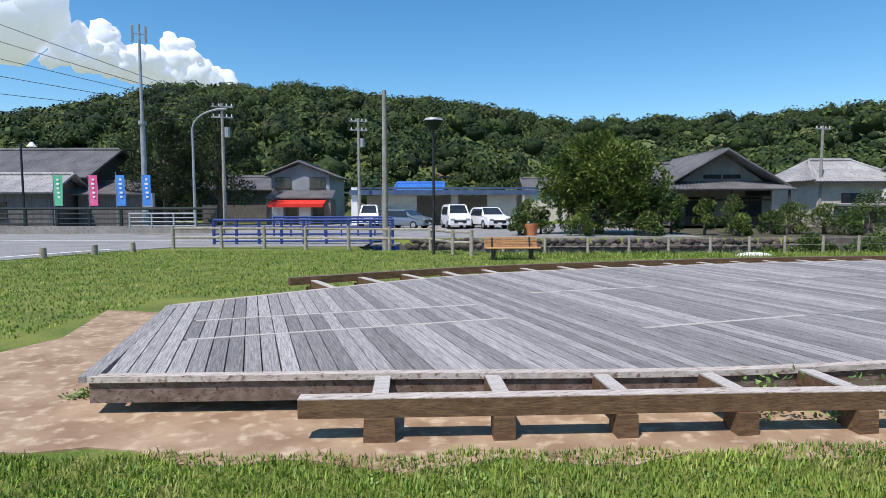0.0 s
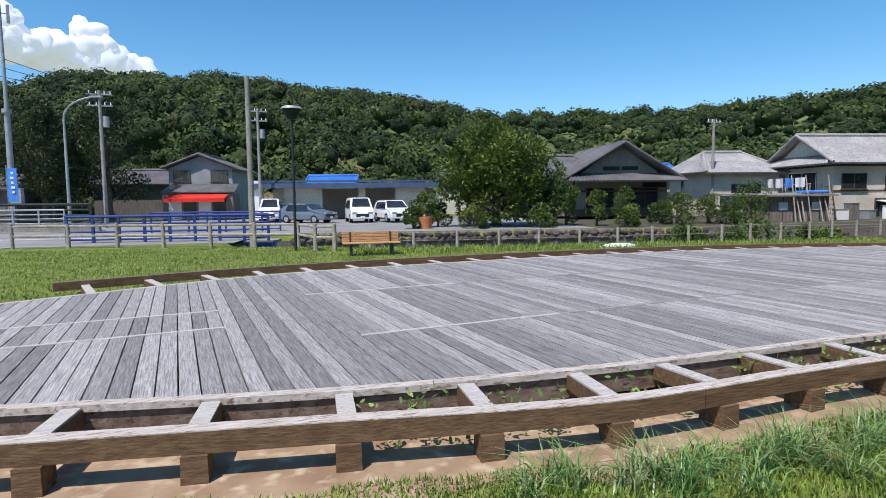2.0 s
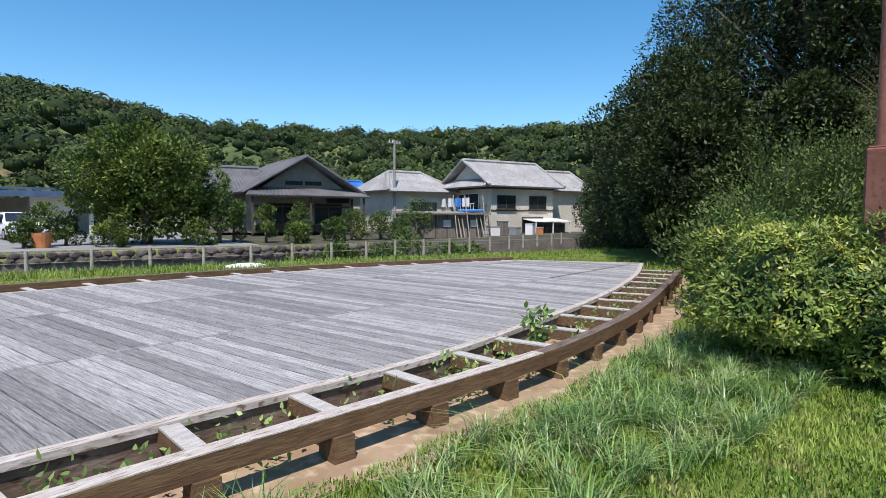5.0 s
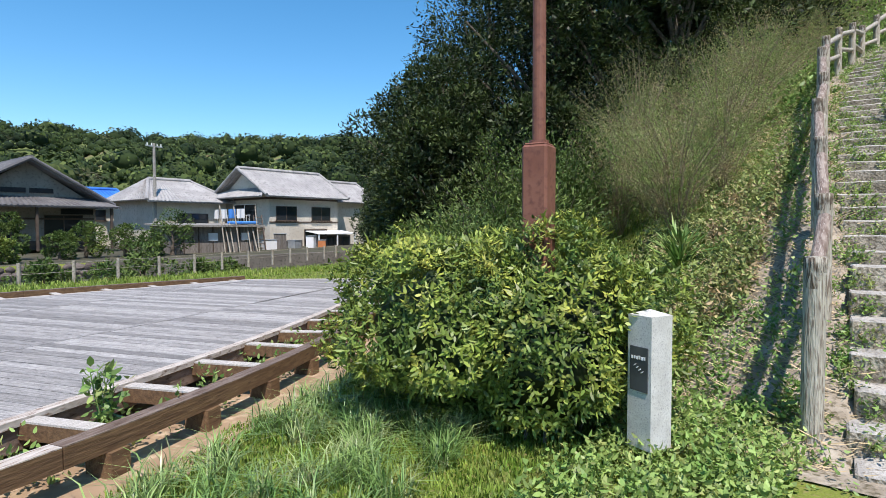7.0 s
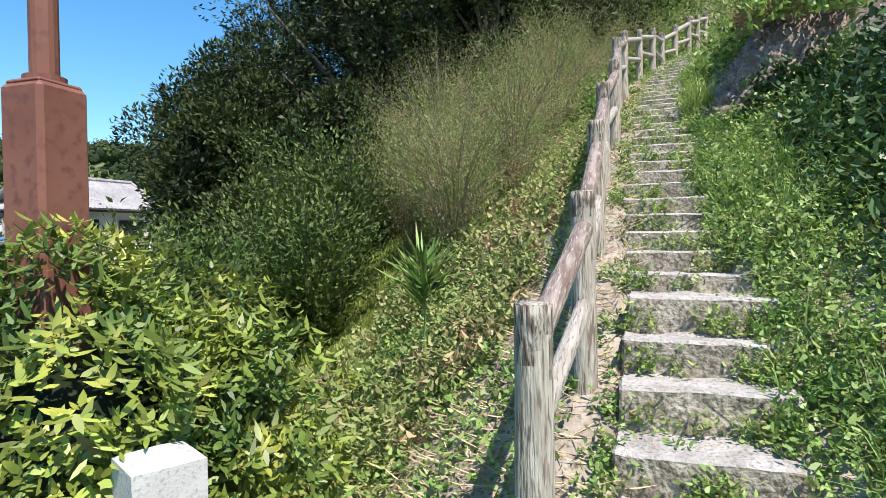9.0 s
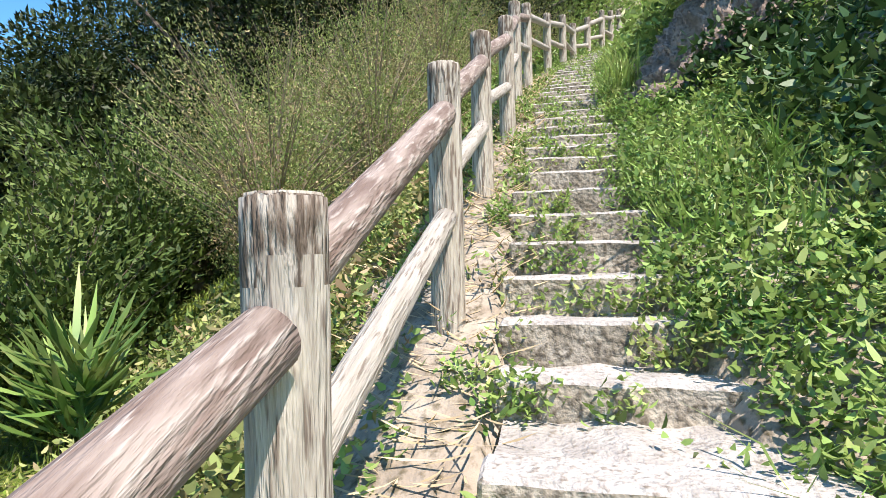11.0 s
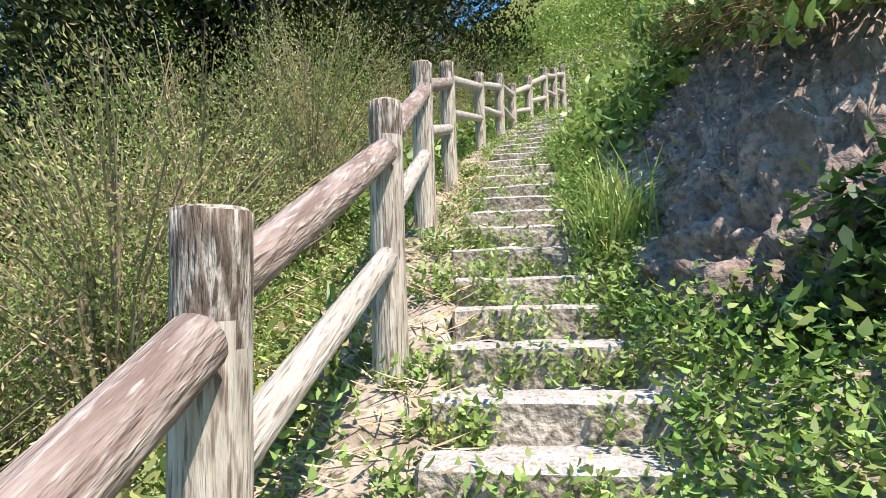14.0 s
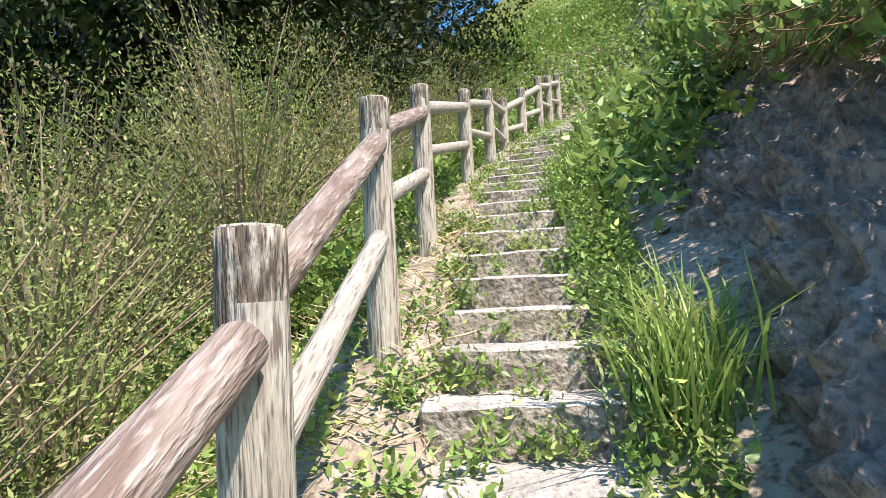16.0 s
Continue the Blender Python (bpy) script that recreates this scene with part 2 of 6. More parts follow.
M_ORANGE = surface("terracotta", (0.45, 0.16, 0.06), (0.55, 0.22, 0.09), 3, None, 15, 0.8, 0.1)
M_STRAW = surface("dry_straw", (0.46, 0.36, 0.21), (0.60, 0.48, 0.30), 4, None, 20, 0.9, 0, island=0.3)
M_TREADS = surface("sunlit_trodden_stone", (0.34, 0.32, 0.29), (0.50, 0.475, 0.435), 6.0, (0.23, 0.20, 0.165), 40, 0.95, 1.0, c3lo=0.54, c3hi=0.70)
M_DEAD = surface("dead_stem", (0.20, 0.125, 0.065), (0.34, 0.23, 0.13), 4, None, 20, 0.9, 0, island=0.4)


# ---- helpers ----
RNG = np.random.default_rng(7)


def thing(name, x, y, z, label, category, group="", kind="", rz=0.0):
    ob = new(name)
    ob.matrix_world = pose(x, y, z, 0, 0, rz)
    ob.empty_display_size = 0.2
    return tagged(ob, label, category, group, kind)


def part(name, bm, material, parent=None, label=""):
    me = bpy.data.meshes.new(name)
    bm.to_mesh(me)
    bm.free()
    me.materials.append(material)
    ob = new(name, me)
    ob.parent = parent
    if label:
        ob["label"] = label
    return ob


def box(bm, c, s, rz=0.0, bevel=0.0, ry=0.0, rx=0.0):
    m = pose(*c, rx, ry, rz) @ Matrix.Diagonal((*s, 1))
    r = bmesh.ops.create_cube(bm, size=1, matrix=m)
    if bevel:
        bmesh.ops.bevel(bm, geom=list({e for v in r["verts"] for e in v.link_edges}), offset=bevel, segments=1, affect="EDGES")
    return bm


def rod(bm, a, b, r1, r2=None, n=10):
    a, b = Vector(a), Vector(b)
    d = b - a
    m = Matrix.Translation((a + b) / 2) @ d.to_track_quat("Z", "Y").to_matrix().to_4x4()
    bmesh.ops.create_cone(bm, cap_ends=True, segments=n, radius1=r1, radius2=r1 if r2 is None else r2, depth=d.length, matrix=m)
    return bm


def B():
    return bmesh.new()


def raw(name, verts, faces, material, parent=None, smooth=False):
    """A mesh from arrays of places and of faces with one count of corners."""
    verts, faces = np.asarray(verts, dtype=np.float32), np.asarray(faces, dtype=np.int32)
    me = bpy.data.meshes.new(name)
    k = faces.shape[1]
    me.vertices.add(len(verts))
    me.vertices.foreach_set("co", verts.ravel())
    me.loops.add(faces.size)
    me.loops.foreach_set("vertex_index", faces.ravel())
    me.polygons.add(len(faces))
    me.polygons.foreach_set("loop_start", np.arange(0, faces.size, k, dtype=np.int32))
    me.polygons.foreach_set("loop_total", np.full(len(faces), k, dtype=np.int32))
    if smooth:
        me.polygons.foreach_set("use_smooth", np.ones(len(faces), dtype=bool))
    me.update(calc_edges=True)
    me.materials.append(material)
    ob = new(name, me)
    ob.parent = parent
    return ob


def unit(v):
    return v / np.maximum(np.linalg.norm(v, axis=-1, keepdims=True), 1e-6)


def leaf_arrays(p, axis, side, length, width, droop=0.15, simple=False):
    """Pointed leaves: a stalk end, two shoulders and a tip, folded along the midrib."""
    length, width = np.broadcast_to(length, len(p))[:, None], np.broadcast_to(width, len(p))[:, None]
    up = unit(np.cross(axis, side))
    a = p
    if simple:
        b = p + axis * length * 0.45 + side * width * 0.5 + up * width * 0.1
        c = p + axis * length - up * length * droop
        d = p + axis * length * 0.45 - side * width * 0.5 + up * width * 0.1
        v = np.stack([a, b, c, d], axis=1).reshape(-1, 3)
        return v, np.arange(len(v)).reshape(-1, 4)
    l1, l2 = axis * length * 0.28, axis * length * 0.66 - up * length * droop * 0.35
    b = p + l1 + side * width * 0.46 + up * width * 0.12
    c = p + l2 + side * width * 0.38 + up * width * 0.10
    d = p + axis * length - up * length * droop
    e = p + l2 - side * width * 0.38 + up * width * 0.10
    g = p + l1 - side * width * 0.46 + up * width * 0.12
    v = np.stack([a, b, c, d, e, g], axis=1).reshape(-1, 3)
    f = np.arange(len(v)).reshape(-1, 6)
    return v, f


def random_leaves(p, out, length, width, spread=0.7, lift=0.2, droop=0.15, simple=False):
    n = len(p)
    axis = unit(out + RNG.normal(0, spread, (n, 3)) + np.array([0, 0, lift]))
    side = unit(np.cross(axis, RNG.normal(0, 0.45, (n, 3)) + np.array([0, 0, 1.0])))
    return leaf_arrays(p, axis, side, length * RNG.uniform(0.65, 1.3, n), width * RNG.uniform(0.7, 1.25, n), droop, simple)


def blades(p, height, width, lean=0.45):
    """Bent grass blades of three corners and a tip."""
    n = len(p)
    h = (height * RNG.uniform(0.55, 1.3, n))[:, None]
    ang = RNG.uniform(0, 2 * np.pi, n)
    d = np.stack([np.cos(ang), np.sin(ang), np.zeros(n)], 1)
    s = np.stack([-np.sin(ang), np.cos(ang), np.zeros(n)], 1) * (np.broadcast_to(width, n) * RNG.uniform(0.7, 1.3, n))[:, None]
    k = (lean * RNG.uniform(0.2, 1.6, n))[:, None]
    up = np.array([0, 0, 1.0])
    v0, v1 = p - s * 0.5, p + s * 0.5
    mid = p + up * h * 0.6 + d * h * k * 0.4
    v2, v3 = mid + s * 0.4, mid - s * 0.4
    tip = p + up * h * (1 - 0.25 * k) + d * h * k * 1.1
    v = np.stack([v0, v1, v2, v3, tip], 1).reshape(-1, 3)
    i = np.arange(n)[:, None] * 5
    f = np.concatenate([i + [0, 1, 2], i + [0, 2, 3], i + [3, 2, 4]], 0)
    return v, f


# ---- the lie of the land ----
STAIR_X = [12.9, 17.757, 21.0, 25.0, 28.0, 32.0, 36.0, 46.0, 70.0]
STAIR_Z = [-0.03, 2.193, 3.675, 5.2, 6.45, 7.8, 11.0, 19.0, 26.0]
FENCE_X = [11.0, 13.4, 14.8, 16.4, 17.98, 19.42, 20.98, 22.5, 25.1, 26.2, 27.1, 28.3, 29.6, 30.7, 31.7]
FENCE_Y = [2.3, 2.46, 2.552, 2.754, 2.955, 3.045, 3.23, 3.32, 3.33, 3.14, 3.0, 2.75, 2.45, 2.24, 2.02]


def stair_z(x):
    return np.interp(x, STAIR_X, STAIR_Z)


def fence_y(x):
    return np.interp(x, FENCE_X, FENCE_Y)


def ripple(x, y):
    return 0.5 * np.sin(x * 1.9 + 1.3 * np.sin(y * 1.1)) + 0.3 * np.sin(y * 2.7 + x * 0.8) + 0.2 * np.sin(x * 5.1 - y * 4.3)


def land(x, y):
    """Height of the ground."""
    x, y = np.asarray(x, float), np.asarray(y, float)
    s = np.where(x > 12.9, stair_z(x), 0.0) - 0.10
    yl = fence_y(x) + 0.1
    yr = yl - 1.05
    z = np.where(y > yl, s - 0.55 * (y - yl), s)
    rise = np.clip(yr - y, 0, 9)
    steep = np.minimum(rise * 0.38, 0.5) + np.clip(rise - 1.25, 0, 1.9) * 1.25 + np.clip(rise - 3.0, 0, 9) * 0.4
    z = z + np.where(x > 12.3, steep * np.clip((x - 12.3) / 2.0, 0, 1), 0)
    z = z * np.where(y > yl, np.clip((27 - y) / 6, 0, 1), 1)
    z = np.maximum(z, 0) + 0.02 * ripple(x, y) * np.clip(z, 0, 1)
    # river channel
    ch = np.clip((y - np.interp(x, [0.5, 2.0], [22.6, 21.0])) / 1.2, 0, 1) * np.clip((31.0 - y) / 0.15, 0, 1) * np.clip((x + 3.6) / 0.6, 0, 1)
    z = np.where(z < 0.3, z - 1.7 * ch, z)
    return z


def sheet(name, xs, ys, material, dz=0.0):
    X, Yy = np.meshgrid(xs, ys)
    d = fence_y(X) - Yy
    # bed cut into the slope under the steps
    bed_ = np.clip((d - 0.22) / 0.08, 0, 1) * np.clip((1.05 - d) / 0.08, 0, 1) * ((X > 13.1) & (X < 31.3))
    Z = land(X, Yy) + dz - 0.15 * bed_
    if not dz:
        Z = Z - 0.14 * ((d > -0.5) & (d < 1.8) & (X > 13.2) & (X < 31.5))
    v = np.stack([X, Yy, Z], -1).reshape(-1, 3)
    nx, ny = len(xs), len(ys)
    i = (np.arange(ny - 1)[:, None] * nx + np.arange(nx - 1)[None]).reshape(-1)
    f = np.stack([i, i + 1, i + nx + 1, i + nx], 1)
    return raw(name, v, f, material, smooth=True)


xs = np.concatenate([np.linspace(-3000, -80, 8), np.arange(-70, 0, 5), np.arange(-4, 12, 0.5), np.arange(12, 34, 0.25), np.arange(34, 70, 2), np.linspace(75, 3000, 8)])
ys = np.concatenate([np.linspace(-3000, -30, 8), np.arange(-25, -4, 2), np.arange(-4, 8, 0.25), np.arange(8, 22, 0.5), np.arange(22, 32, 0.2), np.arange(32, 80, 4), np.linspace(85, 3000, 8)])
tagged(sheet("ground", np.unique(xs), np.unique(ys), M_GRASSGROUND), "mown green grass of a riverside park", "ground", kind="structure")


def patch(name, outline, z, material, label, category, thick=0.03):
    bm = B()
    vs = [bm.verts.new((x, y, z)) for x, y in outline]
    f = bm.faces.new(vs)
    if f.normal.z < 0:
        f.normal_flip()
    r = bmesh.ops.extrude_face_region(bm, geom=[f])
    for v in [g for g in r["geom"] if isinstance(g, bmesh.types.BMVert)]:
        v.co.z -= thick
    bmesh.ops.recalc_face_normals(bm, faces=bm.faces)
    return tagged(part(name, bm, material), label, category, kind="structure")


# ---- the boat-shaped deck ----
FRONT = [(-2.9, 4.6), (-0.63, 4.72), (2.37, 4.85), (4.5, 5.2), (6.66, 5.72), (8.77, 6.25), (10.65, 7.05), (13.5, 8.45), (16.5, 10.3), (19.05, 12.2)]
BACK = [(-3.85, 8.05), (-2.57, 9.22), (0.2, 11.5), (4.4, 13.2), (8.0, 14.2), (12.0, 14.75), (16.7, 14.7)]
BEAM_F = [(-1.07, 4.13), (1.9, 4.3), (4.15, 4.47), (5.6, 4.87), (8.2, 5.5), (9.9, 5.95), (11.7, 6.67), (15.0, 8.5), (18.5, 10.65)]
BEAM_B = [(-2.97, 10.72), (0.06, 12.5), (4.15, 13.98), (8.0, 14.95), (11.77, 15.45), (16.9, 15.15)]
CK, SK = math.cos(KEEL), math.sin(KEEL)


def to_uv(p):
    return p[0] * CK + p[1] * SK, -p[0] * SK + p[1] * CK


def to_xy(u, v):
    return u * CK - v * SK, u * SK + v * CK


def smooth_line(pts, n):
    """A curve through a few places, as n + 1 places."""
    pts = np.array(pts)
    t = np.concatenate([[0], np.cumsum(np.linalg.norm(np.diff(pts, axis=0), axis=1))])
    g = np.gradient(pts, t, axis=0)
    out = []
    for s in np.linspace(0, t[-1], n + 1):
        i = min(np.searchsorted(t, s, side="right") - 1, len(t) - 2)
        h = t[i + 1] - t[i]
        k = (s - t[i]) / h
        a, b, c, d = 2 * k**3 - 3 * k**2 + 1, k**3 - 2 * k**2 + k, -2 * k**3 + 3 * k**2, k**3 - k**2
        out.append(a * pts[i] + b * h * g[i] + c * pts[i + 1] + d * h * g[i + 1])
    return np.array(out)


def ribbon(bm, line, width, z0, z1):
    """A bent beam along a line of places."""
    line = np.asarray(line)
    tan = unit(np.gradient(line, axis=0))
    nor = np.stack([-tan[:, 1], tan[:, 0]], 1) * width / 2
    rings = []
    for p, q in zip(line, nor):
        rings.append([bm.verts.new((*(p - q), z0)), bm.verts.new((*(p + q), z0)), bm.verts.new((*(p + q), z1)), bm.verts.new((*(p - q), z1))])
    for a, b in zip(rings, rings[1:]):
        for i in range(4):
            bm.faces.new((a[i], a[(i + 1) % 4], b[(i + 1) % 4], b[i]))
    bm.faces.new(rings[0])
    bm.faces.new(rings[-1][::-1])
    bmesh.ops.recalc_face_normals(bm, faces=bm.faces)
    return bm


front_line, back_line = smooth_line(FRONT, 60), smooth_line(BACK, 60)
fu = np.array([to_uv(p) for p in front_line])
bu = np.array([to_uv(p) for p in back_line])
DECK_Z = 0.33
deck = thing("viewing_deck", -2.9, 4.6, 0, "boat-shaped deck of grey weathered wooden planks on the grass", "deck")


def inv(ob, parent):
    ob.matrix_parent_inverse = parent.matrix_world.inverted()
    return ob


def dpart(name, bm, material, label="", parent=None):
    p = parent or deck
    return inv(part(name, bm, material, p, label), p)


# dirt bed under and beside the deck
edge = [p + np.array([0.12, -0.42 - 0.10 * math.sin(i * 1.7)]) for i, p in enumerate(smooth_line([(-4.9, 4.35), (-3.2, 4.38)] + BEAM_F + [(19.6, 11.6)], 70))]
far_edge = [p + np.array([0.0, 0.25]) for p in smooth_line(BACK, 20)]
bed = edge + [np.array([19.8, 12.5])] + far_edge[::-1] + [np.array([-4.3, 9.1]), np.array([-5.6, 9.4]), np.array([-5.0, 7.4]), np.array([-5.5, 5.6])]
patch("dirt_ground", [tuple(p) for p in bed], 0.012, M_DIRT, "bare sandy soil round the wooden deck", "dirt")

def trail(name, line, mat, z, w, drop, label):
    return dpart(name, ribbon(B(), line, w, z - drop, z), mat, label)


trail("edge_board", front_line + np.array([0.0, 0.03]), M_BEAMTOP, DECK_Z + 0.002, 0.10, 0.05, "worn front edge board")
trail("edge_board", back_line, M_BEAMTOP, DECK_Z + 0.002, 0.10, 0.05, "worn back edge board")
trail("skirt_beam", front_line + np.array([0.0, 0.05]), M_BEAMDARK, DECK_Z - 0.055, 0.09, 0.165, "dark brown beam under the deck edge")
trail("skirt_beam", back_line - np.array([0.0, 0.06]), M_BEAM, DECK_Z - 0.055, 0.09, 0.225, "dark brown beam under the deck edge")
end_l = np.linspace(FRONT[0], BACK[0], 4)
end_r = np.linspace(FRONT[-1], BACK[-1], 4)
trail("end_board", end_l, M_PLANKFAR, DECK_Z + 0.004, 0.14, 0.05, "grey board closing the stern")
trail("end_board", end_r, M_BEAMTOP, DECK_Z + 0.004, 0.12, 0.10, "worn board closing the bow")
beam_f, beam_b = smooth_line(BEAM_F, 40), smooth_line(BEAM_B, 40)
for line in (beam_f, beam_b):
    for a, b in ((0, 11), (11, 21), (21, 31), (31, 40)):
        seg = np.array(line[a:b + 1])
        seg[-1] += (seg[-2] - seg[-1]) * 0.012
        lift = 0.06 if line is beam_b else 0.0
        outer = trail("outer_beam", seg, M_BEAM, DECK_Z - 0.012 + lift, 0.125, 0.135, "brown timber outrigger beam")
        worn = line is beam_b or b > 21
        dpart("top_face", ribbon(B(), seg, 0.122, DECK_Z - 0.0115 + lift, DECK_Z - 0.004 + lift), M_BEAMDARK if worn else M_BEAMTOP, "dark weathered top of the beam" if worn else "sun-bleached worn top of the beam", outer)


def every(line, start, gap):
    """Places along a line at even distances."""
    t = np.concatenate([[0], np.cumsum(np.linalg.norm(np.diff(line, axis=0), axis=1))])
    s = np.arange(start, t[-1] - 0.05, gap)
    return np.stack([np.interp(s, t, line[:, 0]), np.interp(s, t, line[:, 1])], 1)


joist_f = every(smooth_line(BEAM_F, 200), 0.58, 0.9)
joist_b = every(smooth_line(BEAM_B, 200), 0.45, 0.95)
for line, edge_l in ((joist_f, smooth_line(FRONT, 240)), (joist_b, smooth_line(BACK, 240))):
    for i, p in enumerate(line):
        tanv = unit(line[min(i + 1, len(line) - 1)] - line[max(i - 1, 0)])
        d0 = np.array([-tanv[1], tanv[0]])
        cand = edge_l - p
        side = np.abs(cand @ tanv)
        q = edge_l[np.argmin(side + 0.02 * np.linalg.norm(cand, axis=1))]
        mid, ln = (p + q) / 2, np.linalg.norm(q - p)
        ang = math.degrees(math.atan2(*(q - p)[::-1]))
        j = dpart("joist", box(B(), (*mid, DECK_Z - 0.085), (ln, 0.125, 0.115), ang), M_BEAM)
        dpart("joist_top", box(B(), (*mid, DECK_Z - 0.020), (ln - 0.06, 0.122, 0.014), ang), M_STRIP, "bleached joist top", j)
        out = unit(p - q)
        c = p + out * 0.01
        bl = B()
        r = bmesh.ops.create_cube(bl, size=1, matrix=pose(*c, 0.088, 0, 0, ang) @ Matrix.Diagonal((0.17, 0.23 if i == 0 else 0.16, 0.186, 1)))
        for v in r["verts"]:
            if v.co.z > 0.1:
                v.co.x += (c[0] - v.co.x) * 0.05
                v.co.y += (c[1] - v.co.y) * 0.05
        dpart("foot_block", bl, M_BEAM)
        dpart("stub_post", box(B(), (*(p - out * 0.10), 0.10), (0.10, 0.10, 0.22), ang), M_BEAM)

# planks across the keel, in three runs with a strip between
unit_plank = bpy.data.meshes.new("plank")
bm = B()
bmesh.ops.create_cube(bm, size=1)
bm.to_mesh(unit_plank)
bm.free()
unit_plank.materials.append(M_PLANK)
PITCH, GAP = 0.152, 0.010
STRIPS = (5.45, 8.25)
STERN_STRIPS = (6.47, 7.52)
STERN_END, WIDE_START = 3.0, 4.2
u = -1.12
rows_uv = []
k = 0
while u < 21.85:
    uc = u + PITCH / 2
    lo = np.interp(uc, fu[:, 0], fu[:, 1]) if uc > fu[0, 0] else fu[0, 1]
    hi = np.interp(uc, bu[:, 0], bu[:, 1]) if uc < bu[-1, 0] else np.interp(uc, [bu[-1, 0], fu[-1, 0]], [bu[-1, 1], fu[-1, 1]])
    cuts = [lo + 0.03] + [c for c in (STRIPS if uc > WIDE_START else STERN_STRIPS if -0.6 < uc < STERN_END else ()) if lo + 0.3 < c < hi - 0.3] + [hi - 0.03]
    for a, b in zip(cuts, cuts[1:]):
        a2, b2 = a + (0.035 if a != cuts[0] else 0), b - (0.035 if b != cuts[-1] else 0)
        if b2 - a2 > 0.1:
            rows_uv.append((uc, a2, b2))
    u += PITCH
    k += 1
rows_uv.sort(key=lambda r: r[0] + 0.8 * (r[1] > 8))
PLANKS = rows_uv
for c, w0, w1 in ((STRIPS[0], WIDE_START, 16.9), (STRIPS[1], WIDE_START, 18.6), (STERN_STRIPS[0], -0.62, STERN_END), (STERN_STRIPS[1], -0.62, STERN_END)):
    cut = min(w1, 6.6)
    trail("joint_strip", np.array([to_xy(w, c) for w in np.linspace(w0, cut, 20)]), M_STRIP, DECK_Z + 0.003, 0.066, 0.03, "pale strip between plank runs")
    if w1 > cut:
        trail("joint_strip", np.array([to_xy(w, c) for w in np.linspace(cut + 0.003, w1, 20)]), M_PLANKFAR, DECK_Z + 0.003, 0.066, 0.03, "grey strip between plank runs")

# ---- hillside soil over the slope ----
sx, sy = np.arange(12.8, 36, 0.1), np.arange(-6, 3.9, 0.06)
soil = sheet("hillside", sx, sy, M_SLOPE, 0.015)
tagged(soil, "pale dry soil of the hillside under weeds", "hillside", kind="structure")

# ---- stairs ----
stairs = thing("outdoor_stairs", 12.9, 2.0, 0, "worn stone steps climbing the hillside, overgrown with weeds", "stairs")
LOWER = [(13.05, 0.06), (13.42, 0.22), (13.80, 0.42), (14.20, 0.62), (14.60, 0.84), (15.0, 1.03), (15.40, 1.25)]
NOSES = LOWER + [(x, float(stair_z(x)) - 0.01) for x in (15.98, 16.33, 16.69, 17.05, 17.43, 17.82, 18.18, 18.50, 18.81, 19.13, 19.48, 19.80, 20.12, 20.52, 20.90, 21.28, 21.74, 22.2, 22.7, 23.2)]
while NOSES[-1][0] < 31.4:
    x = NOSES[-1][0] + RNG.uniform(0.40, 0.47)
    NOSES.append((x, float(stair_z(x)) - 0.01))
for i, (x, z) in enumerate(NOSES):
    go = NOSES[i + 1][0] - x if i + 1 < len(NOSES) else 0.45
    turn = math.atan2(float(fence_y(x + 0.5) - fence_y(x)), 0.5)
    yl = float(fence_y(x)) - 0.20 - RNG.uniform(0, 0.05)
    w = 0.90 + RNG.uniform(-0.05, 0.06)
    bm = B()
    box(bm, (0, 0, 0), (0.20, w, 0.32), 0)
    bmesh.ops.subdivide_edges(bm, edges=list(bm.edges), cuts=3, use_grid_fill=True)
    bmesh.ops.subdivide_edges(bm, edges=[e for e in bm.edges if abs(e.verts[0].co.y - e.verts[1].co.y) > 0.1], cuts=3, use_grid_fill=True)
    bmesh.ops.bevel(bm, geom=[e for e in bm.edges if len(e.link_faces) == 2 and e.calc_face_angle(0) > 1], offset=0.014, segments=1, affect="EDGES")
    for v in bm.verts:
        q = noise.noise_vector(Vector((v.co.x * 6 + i * 7.3, v.co.y * 7, v.co.z * 9)))
        v.co += Vector((q.x * 0.016, q.y * 0.008, q.z * 0.010))
    bm.normal_update()
    # up-facing faces get the paler tread colour, which holds some sunlight
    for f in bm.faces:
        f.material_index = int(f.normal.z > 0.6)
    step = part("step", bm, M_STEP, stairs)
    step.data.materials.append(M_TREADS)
    step.location = Vector((x + 0.10, yl - w / 2, z - 0.16)) - Vector((12.9, 2.0, 0))
    step.rotation_euler = (RNG.uniform(-0.015, 0.015), 0, RNG.uniform(-0.03, 0.03) + turn)
    bm = B()
    bmesh.ops.create_grid(bm, x_segments=6, y_segments=10, size=0.5, matrix=Matrix.Diagonal((go, w * 1.04, 1, 1)))
    for v in bm.verts:
        v.co.z += 0.03 * noise.noise(Vector((v.co.x * 5 + i, v.co.y * 5, 0)))
    tread = part("tread", bm, M_TREADS, stairs, "trodden stone and earth tread, paled as if sunlit")
    tread.location = Vector((x + 0.17 + go / 2, yl - w / 2, z - 0.016)) - Vector((12.9, 2.0, 0))
    tread.rotation_euler = (0, 0, turn)

# ---- log fence ----
fence = thing("log_fence", 13.4, 2.46, 0.3, "bleached log fence with two rails beside the steps", "fence")
tops = [(xx, yy, float(zz)) for xx, yy, zz in zip(FENCE_X[1:], FENCE_Y[1:], [1.415, 1.928, 2.647, 3.367, 4.03, 4.822, 5.42, 6.27, 6.63, 6.77, 7.32, 7.95, 8.34, 8.73])]


